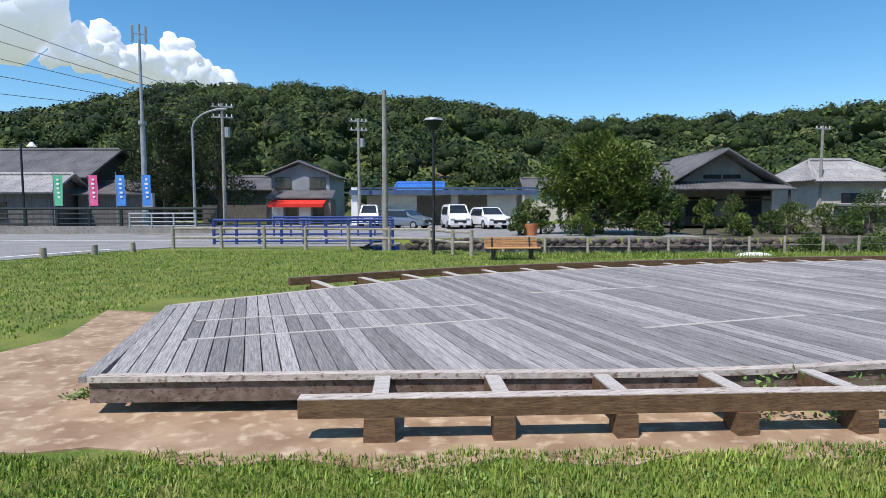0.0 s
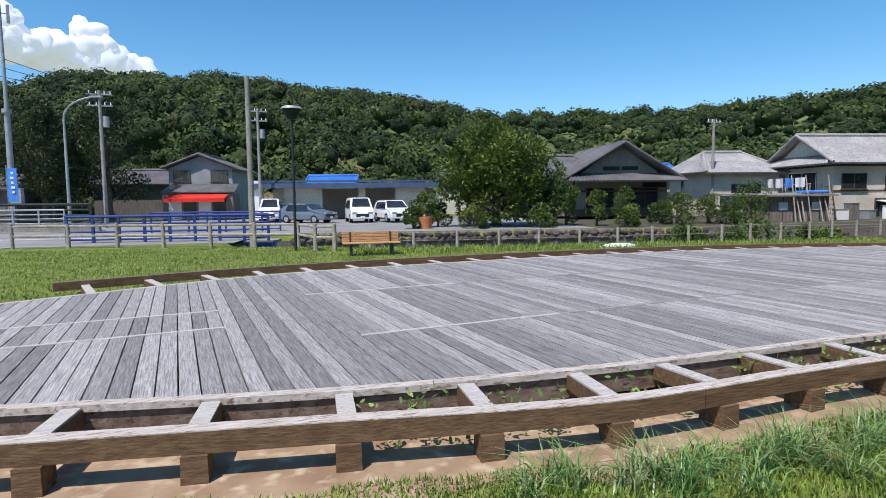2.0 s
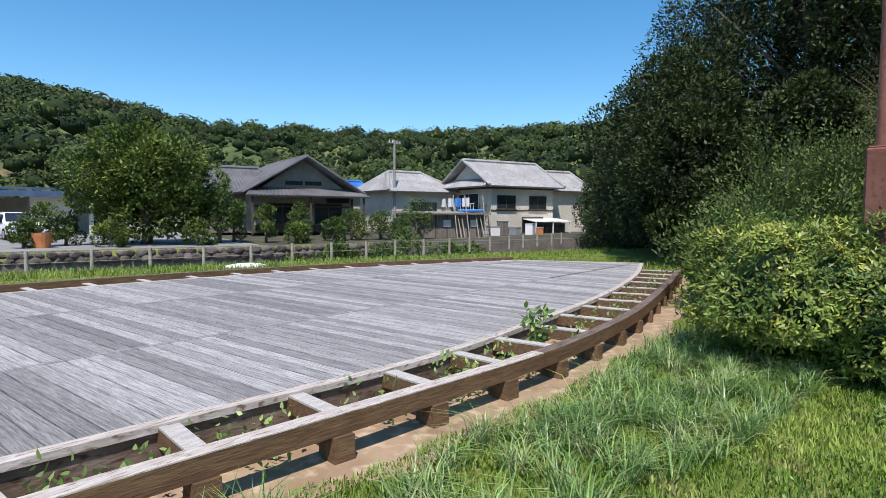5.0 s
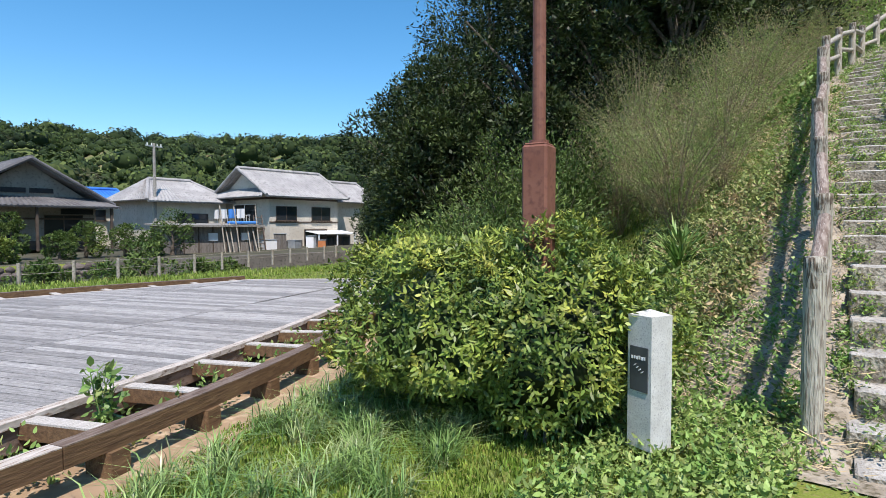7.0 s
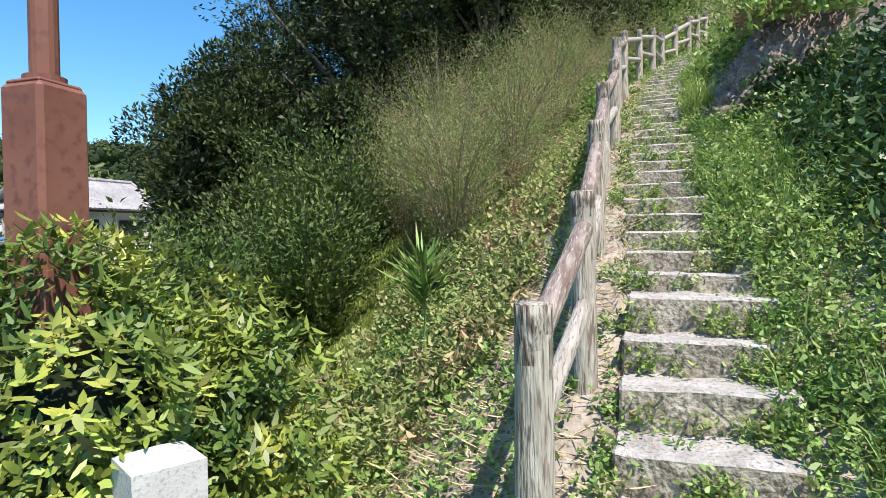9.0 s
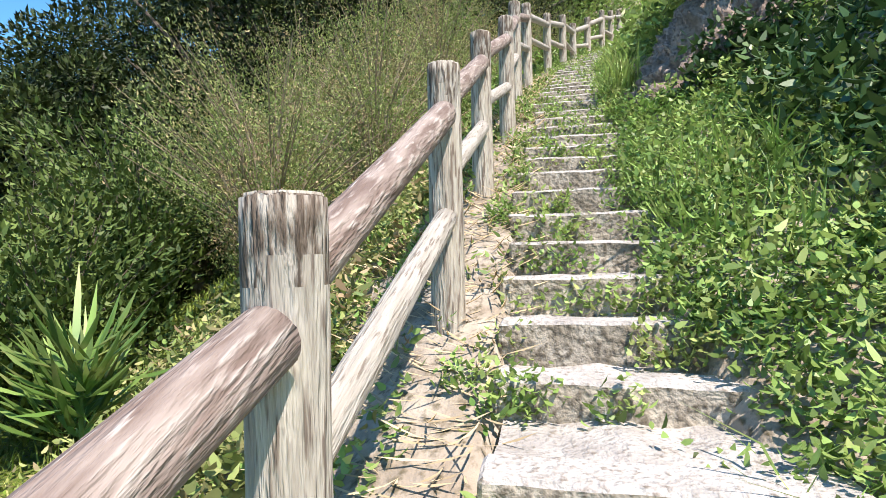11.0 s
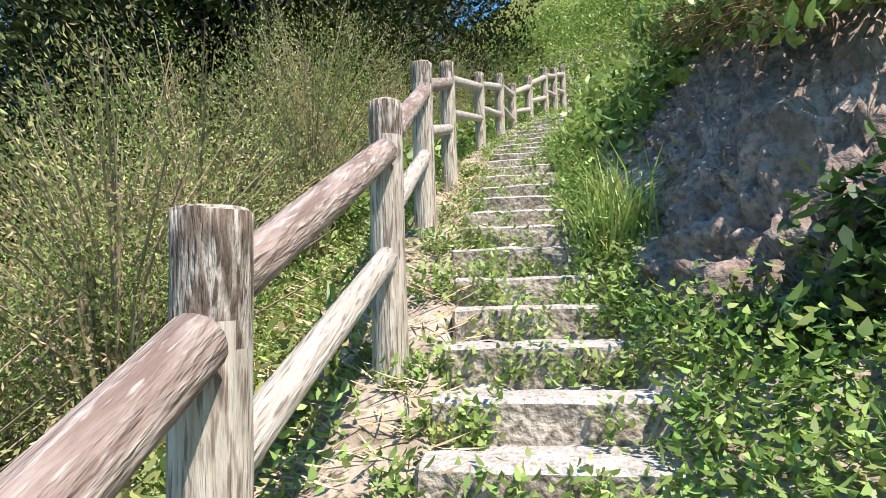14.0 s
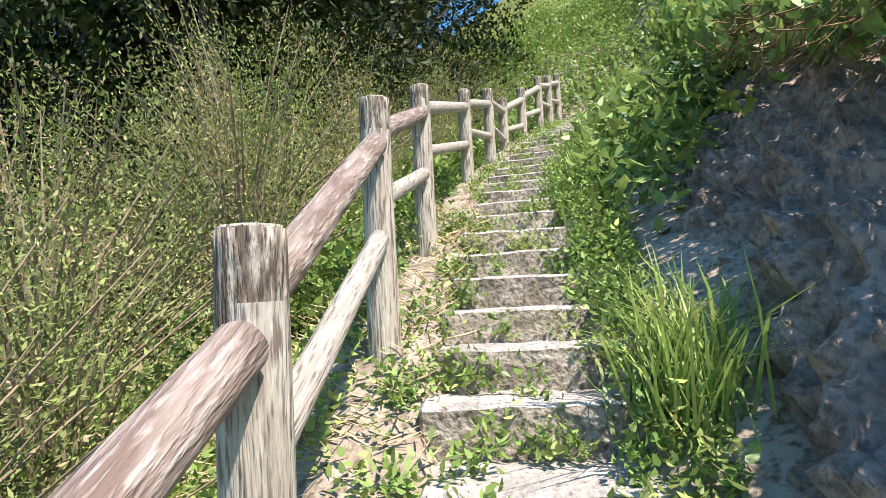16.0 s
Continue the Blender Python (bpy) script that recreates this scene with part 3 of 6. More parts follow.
def log(name, a, b, r1, r2, material, parent, label="", n=18, round_end=0.008, bark=False):
    bm = B()
    a, b = Vector(a), Vector(b)
    d = b - a
    L = d.length
    segs = 7 if not bark else 26
    rings = []
    for s in range(segs + 1):
        k = s / segs
        ring = []
        for q in range(n):
            t = 2 * math.pi * q / n
            r = (r1 + (r2 - r1) * k)
            r *= 1 + 0.07 * noise.noise(Vector((math.cos(t) * 1.6 + a.x * 3, math.sin(t) * 1.6 + a.z, k * L * 1.8)))
            ring.append(bm.verts.new((r * math.cos(t), r * math.sin(t), k * L)))
        rings.append(ring)
    for p, q in zip(rings, rings[1:]):
        for s in range(n):
            bm.faces.new((p[s], p[(s + 1) % n], q[(s + 1) % n], q[s]))
    lo = bm.faces.new(rings[0][::-1])
    hi = bm.faces.new(rings[-1])
    bmesh.ops.bevel(bm, geom=list(hi.edges) + list(lo.edges), offset=round_end, segments=3, affect="EDGES")
    for f in bm.faces:
        f.smooth = True
        if bark:
            c = f.calc_center_median()
            f.material_index = int(c.z > L - 0.17 - 0.16 * noise.noise(Vector((c.x * 26 + a.x * 5, c.y * 26, c.z * 3))) and c.z < L - 0.004)
    bm.transform(Matrix.Translation(a) @ d.to_track_quat("Z", "Y").to_matrix().to_4x4())
    ob = inv(part(name, bm, material, parent, label), parent)
    if bark:
        ob.data.materials.append(M_BARKTOP)
    return ob


for i, (x, y, z) in enumerate(tops):
    base = min(float(land(x, y)) - 0.15, z - 1.1)
    log("post", (x + 0.01, y, base), (x, y, z), 0.078, 0.072, M_LOG, fence, "", 30, 0.008, True)
for i, (a, b) in enumerate(zip(tops, tops[1:])):
    for top, d0, d1, r in ((True, 0.165, 0.205, 0.056), (False, 0.50, 0.66, 0.048)):
        p, q = Vector(a) - Vector((0, 0, d0)), Vector(b) - Vector((0, 0, d1))
        d = (q - p).normalized()
        log("rail", p + d * 0.02, q - d * 0.062 + Vector((0, -0.012, 0)), r * 0.96, r, M_RAIL if top and i < 6 else M_RAILPALE, fence, "" if top and i < 6 else "bleached pale rail", 18, 0.022)

# ---- stone marker ----
marker = thing("stone_marker", 12.46, 3.30, 0.155, "square granite marker post with a dark engraved plate", "marker", rz=-22)
bm = box(B(), (0, 0, 0.43), (0.20, 0.20, 0.90), 0)
r = bmesh.ops.extrude_face_region(bm, geom=[max(bm.faces, key=lambda f: f.calc_center_median().z)])
for v in [g for g in r["geom"] if isinstance(g, bmesh.types.BMVert)]:
    v.co.x *= 0.05
    v.co.y *= 0.05
    v.co.z += 0.035
bmesh.ops.recalc_face_normals(bm, faces=bm.faces)
part("pillar", bm, M_STONE, marker)
plate = part("plate", box(B(), (-0.103, -0.0, 0.52), (0.008, 0.15, 0.30), 0), M_PLATE, marker, "dark plate with a white direction mark")
bm = B()
for k in range(6):
    box(bm, (-0.1085, 0.055 - k * 0.021, 0.595 + 0.003 * (k % 2)), (0.003, 0.013, 0.022))
part("lettering", bm, M_WHITE, marker, "white unreadable engraving")
bm = B()
for k in range(4):
    box(bm, (-0.1085, 0.03 - k * 0.02, 0.545 - k * 0.014), (0.003, 0.022, 0.006), 0, 0, 0, -30)
part("arrow_mark", bm, M_WHITE, marker, "white direction mark")

# ---- steel pole with a cabinet ----
pole = thing("steel_pole", 12.80, 4.35, 0, "brown painted steel pole rising from a box base", "pole", rz=8)
part("base_box", box(B(), (0, 0, 1.15), (0.23, 0.22, 2.30), 0, 0.02), M_RUST, pole)
part("base_cap", box(B(), (0, 0, 2.305), (0.20, 0.18, 0.02), 0, 0.008), M_RUST, pole)
part("shaft", rod(B(), (0, 0, 2.3), (0, 0, 9.5), 0.055, 0.05, 16), M_RUST, pole)
part("flange", rod(B(), (0, 0, 2.31), (0, 0, 2.34), 0.08, 0.08, 16), M_RUST, pole)


# ---- foliage ----
def lumpy(n, c, r, power=0.5, flat_bottom=True, seed=0):
    """Places in the outer shell of a lumpy mass, with their outward directions."""
    g = np.random.default_rng(seed)
    d = unit(g.normal(0, 1, (n, 3)))
    lobes = unit(g.normal(0, 1, (26, 3)))
    bump = np.max(np.exp(-(1 - d @ lobes.T) * 14), axis=1)
    k = (0.74 + 0.34 * bump) * g.uniform(0.45, 1.0, n) ** (power * 0.5)
    p = d * k[:, None] * np.array(r)
    if flat_bottom:
        p[:, 2] = np.where(p[:, 2] < -0.72 * r[2], -0.72 * r[2] + 0.1 * p[:, 2], p[:, 2])
    return p + np.array(c), d


def whorls(p, out, per, length, width, lift=0.35):
    """Rosettes of leaves at the shoot tips."""
    n = len(p)
    pp = np.repeat(p, per, 0)
    base = np.repeat(unit(out + np.array([0, 0, 0.6])), per, 0)
    a = unit(np.cross(base, np.array([0.31, 0.77, 0.2])))
    b = np.cross(base, a)
    t = np.tile(np.arange(per) * 2 * np.pi / per, n) + np.repeat(RNG.uniform(0, 6, n), per)
    axis = unit(a * np.cos(t)[:, None] + b * np.sin(t)[:, None] + base * (lift + RNG.normal(0, 0.2, len(pp)))[:, None])
    side = unit(np.cross(axis, base + RNG.normal(0, 0.2, pp.shape)))
    keep = RNG.random(len(pp)) < 0.7
    axis = unit(axis + RNG.normal(0, 0.28, axis.shape))
    pp = pp + RNG.normal(0, 0.012, pp.shape)
    return leaf_arrays(pp[keep], axis[keep], side[keep], length * RNG.uniform(0.5, 1.4, keep.sum()), width * RNG.uniform(0.6, 1.3, keep.sum()))


# hedge of clipped shrub
hedge = thing("hedge", 12.3, 4.5, 0, "rounded evergreen hedge with bright green leaves", "hedge")
hp, hd = [], []
for sd, (c, r, n) in enumerate((((12.35, 5.05, 0.86), (0.95, 1.1, 0.86), 4300), ((12.6, 4.2, 0.86), (0.80, 0.95, 0.84), 4000), ((13.2, 5.3, 0.86), (0.95, 1.0, 0.82), 1800), ((13.2, 4.2, 0.8), (0.85, 0.9, 0.8), 1500), ((13.15, 3.62, 0.80), (0.45, 0.5, 0.7), 700))):
    a, b = lumpy(n, c, r, seed=sd + 3)
    keep = a[:, 2] > 0.04
    hp.append(a[keep])
    hd.append(b[keep])
hp, hd = np.concatenate(hp), np.concatenate(hd)
v, f = whorls(hp, hd, 6, 0.062, 0.024)
inv(raw("leaves", v, f, M_HEDGE, hedge), hedge)
# dark lumps inside the hedge, painting the shade in its gaps
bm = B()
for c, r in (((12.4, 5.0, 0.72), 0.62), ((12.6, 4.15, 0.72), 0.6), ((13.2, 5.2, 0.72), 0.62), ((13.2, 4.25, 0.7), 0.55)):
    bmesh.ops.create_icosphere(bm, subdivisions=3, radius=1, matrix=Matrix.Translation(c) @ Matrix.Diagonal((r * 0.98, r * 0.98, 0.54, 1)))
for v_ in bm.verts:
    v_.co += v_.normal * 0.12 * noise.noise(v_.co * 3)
inv(part("inner_mass", bm, M_TREE, hedge, "dark core that paints the shade between the hedge leaves"), hedge)
for k in range(16):
    x0, y0 = 12.3 + 1.1 * RNG.random(), 3.7 + 1.8 * RNG.random()
    inv(part("stem", rod(B(), (x0, y0, 0), (x0 + RNG.uniform(-0.3, 0.3), y0 + RNG.uniform(-0.3, 0.3), 0.9), 0.014, 0.008, 6), M_BARK, hedge), hedge)


def tree(name, x, y, z, height, radius, material, label, n=9000, leaf=0.22, low=0.2, seed=1, lobes=9, lean=0.0, group=""):
    """Tapered trunk, limbs that reach into the lobes, and a crown of separate leaves."""
    g = np.random.default_rng(seed)
    t = thing(name, x, y, z, label, "tree", group)
    limbs = []
    base = height * low
    cs = []
    for i in range(lobes):
        a = 2.4 * i + g.uniform(-0.4, 0.4)
        k = (i + 0.5) / lobes
        zz = base + (height - base) * (0.12 + 0.72 * k) + g.uniform(-0.06, 0.06) * height
        rr = radius * g.uniform(0.5, 0.85) * math.sqrt(max(0.05, 1 - (2 * k - 0.85) ** 2 * 0.75))
        cs.append((math.cos(a) * rr, math.sin(a) * rr, zz))
    cs.append((0, 0, height * 0.86))
    part("trunk", rod(B(), (0, 0, -0.2), (lean, 0, height * 0.62), radius * 0.075 + 0.05, radius * 0.03, 10), M_BARK, t)
    for c in cs:
        part("limb", rod(B(), (0, 0, max(0.3, c[2] * 0.55)), c, radius * 0.026, radius * 0.008, 6), M_BARK, t)
    P, D = [], []
    for i, c in enumerate(cs):
        s = radius * g.uniform(0.26, 0.52)
        a, b = lumpy(n // len(cs), c, (s, s, s * g.uniform(0.7, 0.95)), seed=seed * 31 + i, flat_bottom=False)
        P.append(a)
        D.append(b)
    P, D = np.concatenate(P), np.concatenate(D)
    v, f = random_leaves(P, D, leaf, leaf * 0.5, 0.7, -0.05, 0.2, True)
    raw("crown", v, f, material, t)
    return t

# ---- road, river walls ----
patch("road", [(-70, 15.5), (-14.5, 17.6), (-12.6, 22.4), (-11.6, 24.2), (-3.7, 25.0), (-3.7, 31.2), (14, 31.8), (14, 56), (-70, 60)], 0.02, M_ASPHALT, "pale grey asphalt road and parking yard", "road")
patch("road_marking", [(-40, 17.6), (-15.3, 18.6), (-13.4, 23.0), (-13.6, 23.1), (-15.5, 18.75), (-40, 17.8)], 0.028, M_LINE, "white edge line on the road", "road marking", 0.006)
patch("road_marking", [(-60, 27.5), (-6, 29.5), (-6, 29.65), (-60, 27.7)], 0.028, M_LINE, "white line on the road", "road marking", 0.006)
tagged(part("river_wall_1", box(B(), (8, 31.05, -1.05), (24, 0.3, 1.4)), M_RIVERWALL), "stained concrete wall under the rubble stones", "river wall", kind="structure")
tagged(part("river_wall_2", box(B(), (44, 30.95, -0.86), (48, 0.5, 1.78)), M_RIVERWALL), "grey concrete wall on the far side of the river", "river wall", kind="structure")
rubble = thing("rubble_wall", 4, 30.85, -0.55, "low wall of dark rough stones along the river", "stone wall", kind="structure")
stone_meshes = []
for s in range(5):
    bm = B()
    bmesh.ops.create_icosphere(bm, subdivisions=2, radius=0.5)
    for v in bm.verts:
        v.co *= 1 + 0.35 * noise.noise(v.co * 2.2 + Vector((s * 9, 0, 0)))
        v.co.y *= 0.7
    me = bpy.data.meshes.new("stone")
    bm.to_mesh(me)
    bm.free()
    me.materials.append(M_RUBBLE)
    stone_meshes.append(me)
for row in range(2):
    for k in range(58):
        o = new("stone", stone_meshes[(k * 7 + row * 3) % 5])
        o.parent = rubble
        o.location = (-6.2 + k * 0.42 + row * 0.2 + RNG.uniform(-0.06, 0.06), RNG.uniform(-0.1, 0.1) + row * 0.08, 0.16 + row * 0.26)
        s = RNG.uniform(0.34, 0.5)
        o.scale = (s * 1.15, s * 0.8, s * 0.8)
        o.rotation_euler = (RNG.uniform(-0.3, 0.3), RNG.uniform(-0.3, 0.3), RNG.uniform(-0.4, 0.4))
tagged(part("river_bed", box(B(), (32, 27, -1.66), (71, 7.6, 0.02)), M_WATER), "dark muddy river bed", "river", kind="structure")


# ---- fences and rails ----
def post_fence(name, pts, height, r, label, rails=(0.9,), rail_r=0.03, material=None, group=""):
    t = thing(name, pts[0][0], pts[0][1], 0, label, "fence", group)
    x0, y0 = pts[0]
    for x, y in pts:
        part("post", rod(B(), (x - x0, y - y0, -0.1), (x - x0, y - y0, height), r, r * 0.92, 10), material or M_POST, t)
    for a, b in zip(pts, pts[1:]):
        for k in rails:
            part("rail", rod(B(), (a[0] - x0, a[1] - y0, height * k), (b[0] - x0, b[1] - y0, height * k), rail_r, rail_r, 6), material or M_POST, t)
    return t


post_fence("wooden_fence", [(-11.3, 23.6), (-9.3, 23.55), (-7.5, 23.4), (-5.75, 23.1), (-4.0, 22.9), (-2.35, 22.6), (-0.75, 22.4)], 0.92, 0.075, "grey wooden post and rail fence beside the river", (0.9, 0.5), 0.045)
post_fence("wooden_fence", [(-0.75, 22.4), (0.1, 20.4), (0.75, 20.2)], 0.9, 0.075, "grey wooden post and rail fence turning at the lamp", (0.9, 0.5), 0.045)
post_fence("bank_fence", [(1.9 + 1.5 * k, 20.7 + 0.018 * k * k + 0.1 * math.sin(k * 2)) for k in range(20)], 0.6, 0.055, "row of short wooden posts with wire along the river bank", (0.9, 0.45), 0.006)
for k, (x, y) in enumerate([(-16.5, 16.8), (-13.9, 17.3), (-13.5, 19.1), (-12.7, 20.6), (-12.1, 22.0)]):
    t = thing("bollard", x, y, 0, "short grey wooden bollard on the road verge", "bollard", "bollards along the road")
    part("stub", rod(B(), (0, 0, -0.1), (0, 0, 0.36), 0.11, 0.10, 12), M_POST, t)


def bar_rail(name, a, b, h, material, label, n, bars=3, z=0.0, thick=0.05):
    t = thing(name, a[0], a[1], z, label, "railing")
    dx, dy = b[0] - a[0], b[1] - a[1]
    for k in range(n + 1):
        part("post", box(B(), (dx * k / n, dy * k / n, h / 2), (thick * 1.6, thick * 1.6, h)), material, t)
    for k in range(bars):
        zz = h - 0.04 - k * (h - 0.2) / max(1, bars - 1)
        part("rail", rod(B(), (0, 0, zz), (dx, dy, zz), thick if k == 0 else thick * 0.6, None, 8), material, t)
    return t


patch("yard", [(14.2, 31.4), (62, 31.4), (62, 62), (14.2, 62)], 0.012, M_GARDEN, "bare ground of the gardens on the far bank", "yard")
bar_rail("bridge_railing", (-10.6, 26.0), (-2.6, 26.4), 1.15, M_BLUE, "dark blue steel bridge railing", 8, 4, 0.0, 0.065)
bar_rail("bridge_railing", (-10.2, 33.6), (-3.4, 33.8), 1.15, M_BLUE, "dark blue steel railing on the far side of the bridge", 7, 4)
bar_rail("road_railing", (-45, 36.0), (-15.0, 37.2), 1.15, M_GREENRAIL, "dark green railing along the road", 15, 4, 0.5, 0.085)
tagged(part("kerb_wall", box(B(), (-30, 36.6, 0.25), (31, 0.3, 0.5), 2.3), M_CONCRETE), "low concrete kerb under the road railing", "kerb", kind="structure")
hand = bar_rail("ramp_railing", (-19.5, 35.2), (-15.6, 35.5), 0.95, M_STEEL, "grey sloping steel ramp railing", 3, 4, 0.4)

deck_b = thing("bridge_beam", -10.4, 26.2, 0, "blue steel beam and pipes under the bridge railing", "bridge beam", rz=2.8)
part("girder", box(B(), (4.0, 0.05, -0.32), (8.2, 0.16, 0.36)), M_BLUE, deck_b)
part("shade_slab", box(B(), (4.0, 0.9, -0.10), (8.2, 1.6, 0.12)), M_CONCRETE, deck_b, "concrete deck slab of the bridge")
for k in range(2):
    part("pipe", rod(B(), (-0.2, -0.18, -0.62 - 0.25 * k), (8.4, -0.12, -0.55 - 0.25 * k), 0.07, None, 10), M_BLUE, deck_b)
for k in range(9):
    part("bracket", box(B(), (0.1 + k * 0.98, -0.08, -0.45), (0.06, 0.14, 0.6)), M_BLUE, deck_b)

# bench
bench = thing("bench", 2.0, 18.6, 0, "park bench with orange-brown wooden slats", "bench", rz=9)
for k in range(4):
    part("back_slat", box(B(), (0, 0.20 + 0.02 * k, 0.42 + 0.085 * k), (1.75, 0.03, 0.07), 0, 0.006), M_BENCH, bench)
for k in range(4):
    part("seat_slat", box(B(), (0, -0.22 + 0.11 * k, 0.38), (1.75, 0.09, 0.035), 0, 0.006), M_BENCH, bench)
for sx in (-0.62, 0.62):
    part("leg", box(B(), (sx, 0, 0.17), (0.06, 0.36, 0.36)), M_BLACK, bench)
    part("arm", box(B(), (sx, 0.20, 0.5), (0.05, 0.03, 0.4), 0, 0, 0, -10), M_BLACK, bench)

# park lamp
lamp = thing("park_lamp", -0.57, 20.58, 0, "black park lamp with a wide flat shade", "street lamp")
part("pole", rod(B(), (0, 0, 0), (0, 0, 4.35), 0.05, 0.04, 12), M_BLACK, lamp)
bm = rod(B(), (0, 0, 4.35), (0, 0, 4.68), 0.14, 0.34, 20)
part("shade", bm, M_GREENRAIL, lamp)
part("cap", rod(B(), (0, 0, 4.68), (0, 0, 4.76), 0.36, 0.30, 20), M_STEEL, lamp)


def utility_pole(x, y, h, r, label, arms=2, z=0.0, lights=False):
    t = thing("utility_pole", x, y, z, label, "utility pole")
    part("shaft", rod(B(), (0, 0, -0.2), (0, 0, h), r, r * 0.7, 12), M_POLE, t)
    for k in range(arms):
        part("crossarm", box(B(), (0, 0, h - 0.25 - 0.75 * k), (1.5, 0.09, 0.09), 15), M_STEEL, t)
        for s in (-0.6, -0.2, 0.3, 0.65):
            part("insulator", rod(B(), (s * 0.96, s * 0.26, h - 0.2 - 0.75 * k), (s * 0.96, s * 0.26, h - 0.02 - 0.75 * k), 0.045, 0.03, 8), M_WHITE, t)
    if arms > 1:
        part("transformer", rod(B(), (0.3, 0.1, h - 2.4), (0.3, 0.1, h - 1.7), 0.2, 0.2, 12), M_STEEL, t)
    return t


utility_pole(-2.61, 23.47, 6.3, 0.125, "weathered grey concrete pole beside the river fence", 0)
utility_pole(-16.3, 42.0, 9.1, 0.14, "concrete utility pole with crossarms", 2)
utility_pole(-7.8, 50.0, 9.2, 0.14, "concrete utility pole with a transformer", 2)
utility_pole(29.8, 47.5, 8.1, 0.14, "brown utility pole between the houses", 1)
mast = thing("antenna_mast", -21.7, 41.3, 0, "tall grey steel mast with mobile antennas on top", "antenna mast")
part("shaft", rod(B(), (0, 0, 0), (0, 0, 7.6), 0.20, 0.17, 14), M_STEEL, mast)
part("upper_shaft", rod(B(), (0, 0, 7.6), (0, 0, 14.4), 0.12, 0.08, 12), M_STEEL, mast)
part("collar", rod(B(), (0, 0, 7.5), (0, 0, 7.75), 0.28, 0.28, 14), M_STEEL, mast)
part("cabinet", box(B(), (0.35, 0, 2.2), (0.5, 0.35, 1.0)), M_STEEL, mast)
for k in range(4):
    a = k * math.pi / 2 + 0.5
    an = part("antenna_panel", box(B(), (0.42 * math.cos(a), 0.42 * math.sin(a), 13.75), (0.17, 0.12, 1.15), math.degrees(a), 0.02), M_STEEL, mast)
    part("bracket", box(B(), (0.21 * math.cos(a), 0.21 * math.sin(a), 13.75), (0.42, 0.05, 0.05), math.degrees(a)), M_STEEL, mast)
sl = thing("street_lamp", -17.6, 40.0, 0, "grey street lamp with a curved arm", "street lamp")
part("pole", rod(B(), (0, 0, 0), (0, 0, 7.0), 0.11, 0.07, 12), M_STEEL, sl)
prev = Vector((0, 0, 7.0))
bm = B()
for k in range(1, 8):
    a = k / 7 * 1.35
    nxt = Vector((2.2 * (1 - math.cos(a)) , 0, 7.0 + 1.35 * math.sin(a)))
    rod(bm, prev, nxt, 0.06, None, 8)
    prev = nxt
part("arm", bm, M_STEEL, sl)
part("lamp_head", box(B(), prev + Vector((0.3, 0, 0.02)), (0.75, 0.22, 0.12), 0, 0.03), M_STEEL, sl)
sl2 = thing("street_lamp", -30.6, 41.5, 0, "dark street lamp with a white bell shade", "street lamp")
part("pole", rod(B(), (0, 0, 0), (0, 0, 6.3), 0.09, 0.07, 10), M_BLACK, sl2)
part("shade", rod(B(), (0.8, 0, 6.0), (0.8, 0, 6.35), 0.32, 0.08, 14), M_WHITE, sl2)
part("arm", rod(B(), (0, 0, 6.25), (0.8, 0, 6.35), 0.03, None, 8), M_BLACK, sl2)
for k, (x, m, lab) in enumerate(((-27.05, M_GREENCLOTH, "green"), (-24.6, M_PINK, "pink"), (-22.7, M_BLUECLOTH, "blue"), (-20.9, M_BLUECLOTH, "blue"))):
    t = thing("banner", x, 40.0, 0, "tall %s cloth advertising banner on a pole" % lab, "banner", "banners by the road")
    part("pole", rod(B(), (-0.32, 0, 0.0), (-0.32, 0, 4.1), 0.025, None, 8), M_STEEL, t)
    bm = B()
    bmesh.ops.create_grid(bm, x_segments=6, y_segments=14, size=0.5, matrix=pose(0, 0, 2.85, 90) @ Matrix.Diagonal((0.6, 2.1, 1, 1)))
    for v in bm.verts:
        v.co.y += 0.06 * math.sin(v.co.z * 2.4 + k) * (v.co.x + 0.3)
    cl = part("cloth", bm, m, t)
    cl.modifiers.new("thick", "SOLIDIFY").thickness = 0.006
    bm = B()
    for j in range(5):
        box(bm, (0.02 + 0.03 * math.sin(j * 5), -0.02, 3.6 - j * 0.3), (0.15 + 0.06 * (j % 2), 0.012, 0.14))
    part("lettering", bm, M_WHITE, t, "white unreadable lettering")

# overhead wires
wires = thing("overhead_wires", -60, 41, 10, "black overhead power lines", "power lines")
for k in range(6):
    bm = B()
    z0 = 25.4 - k * 3.0
    p = None
    for s in range(13):
        q = s / 12
        nx = Vector((q * 43.7, 0.6 * q + k * 0.15, (z0 - 10) * (1 - q) + (-1.0 - 0.22 * k) * q - 0.25 * 4 * q * (1 - q)))
        if p is not None:
            rod(bm, p, nx, 0.022, None, 5)
        p = nx
    part("wire", bm, M_BLACK, wires)


# ---- houses ----
def roof_slope(bm, e0, e1, r0, r1, ribs):
    """A ribbed tiled slope between an eave and a ridge line."""
    e0, e1, r0, r1 = map(Vector, (e0, e1, r0, r1))
    n = ((e1 - e0).cross(r0 - e0)).normalized()
    if n.z < 0:
        n = -n
    rows = []
    for i in range(ribs * 2 + 1):
        k = i / (ribs * 2)
        h = n * (0.05 if i % 2 else 0.0)
        rows.append((bm.verts.new(e0.lerp(e1, k) + h), bm.verts.new(r0.lerp(r1, k) + h)))
    for a, b in zip(rows, rows[1:]):
        try:
            bm.faces.new((a[0], b[0], b[1], a[1]))
        except ValueError:
            pass


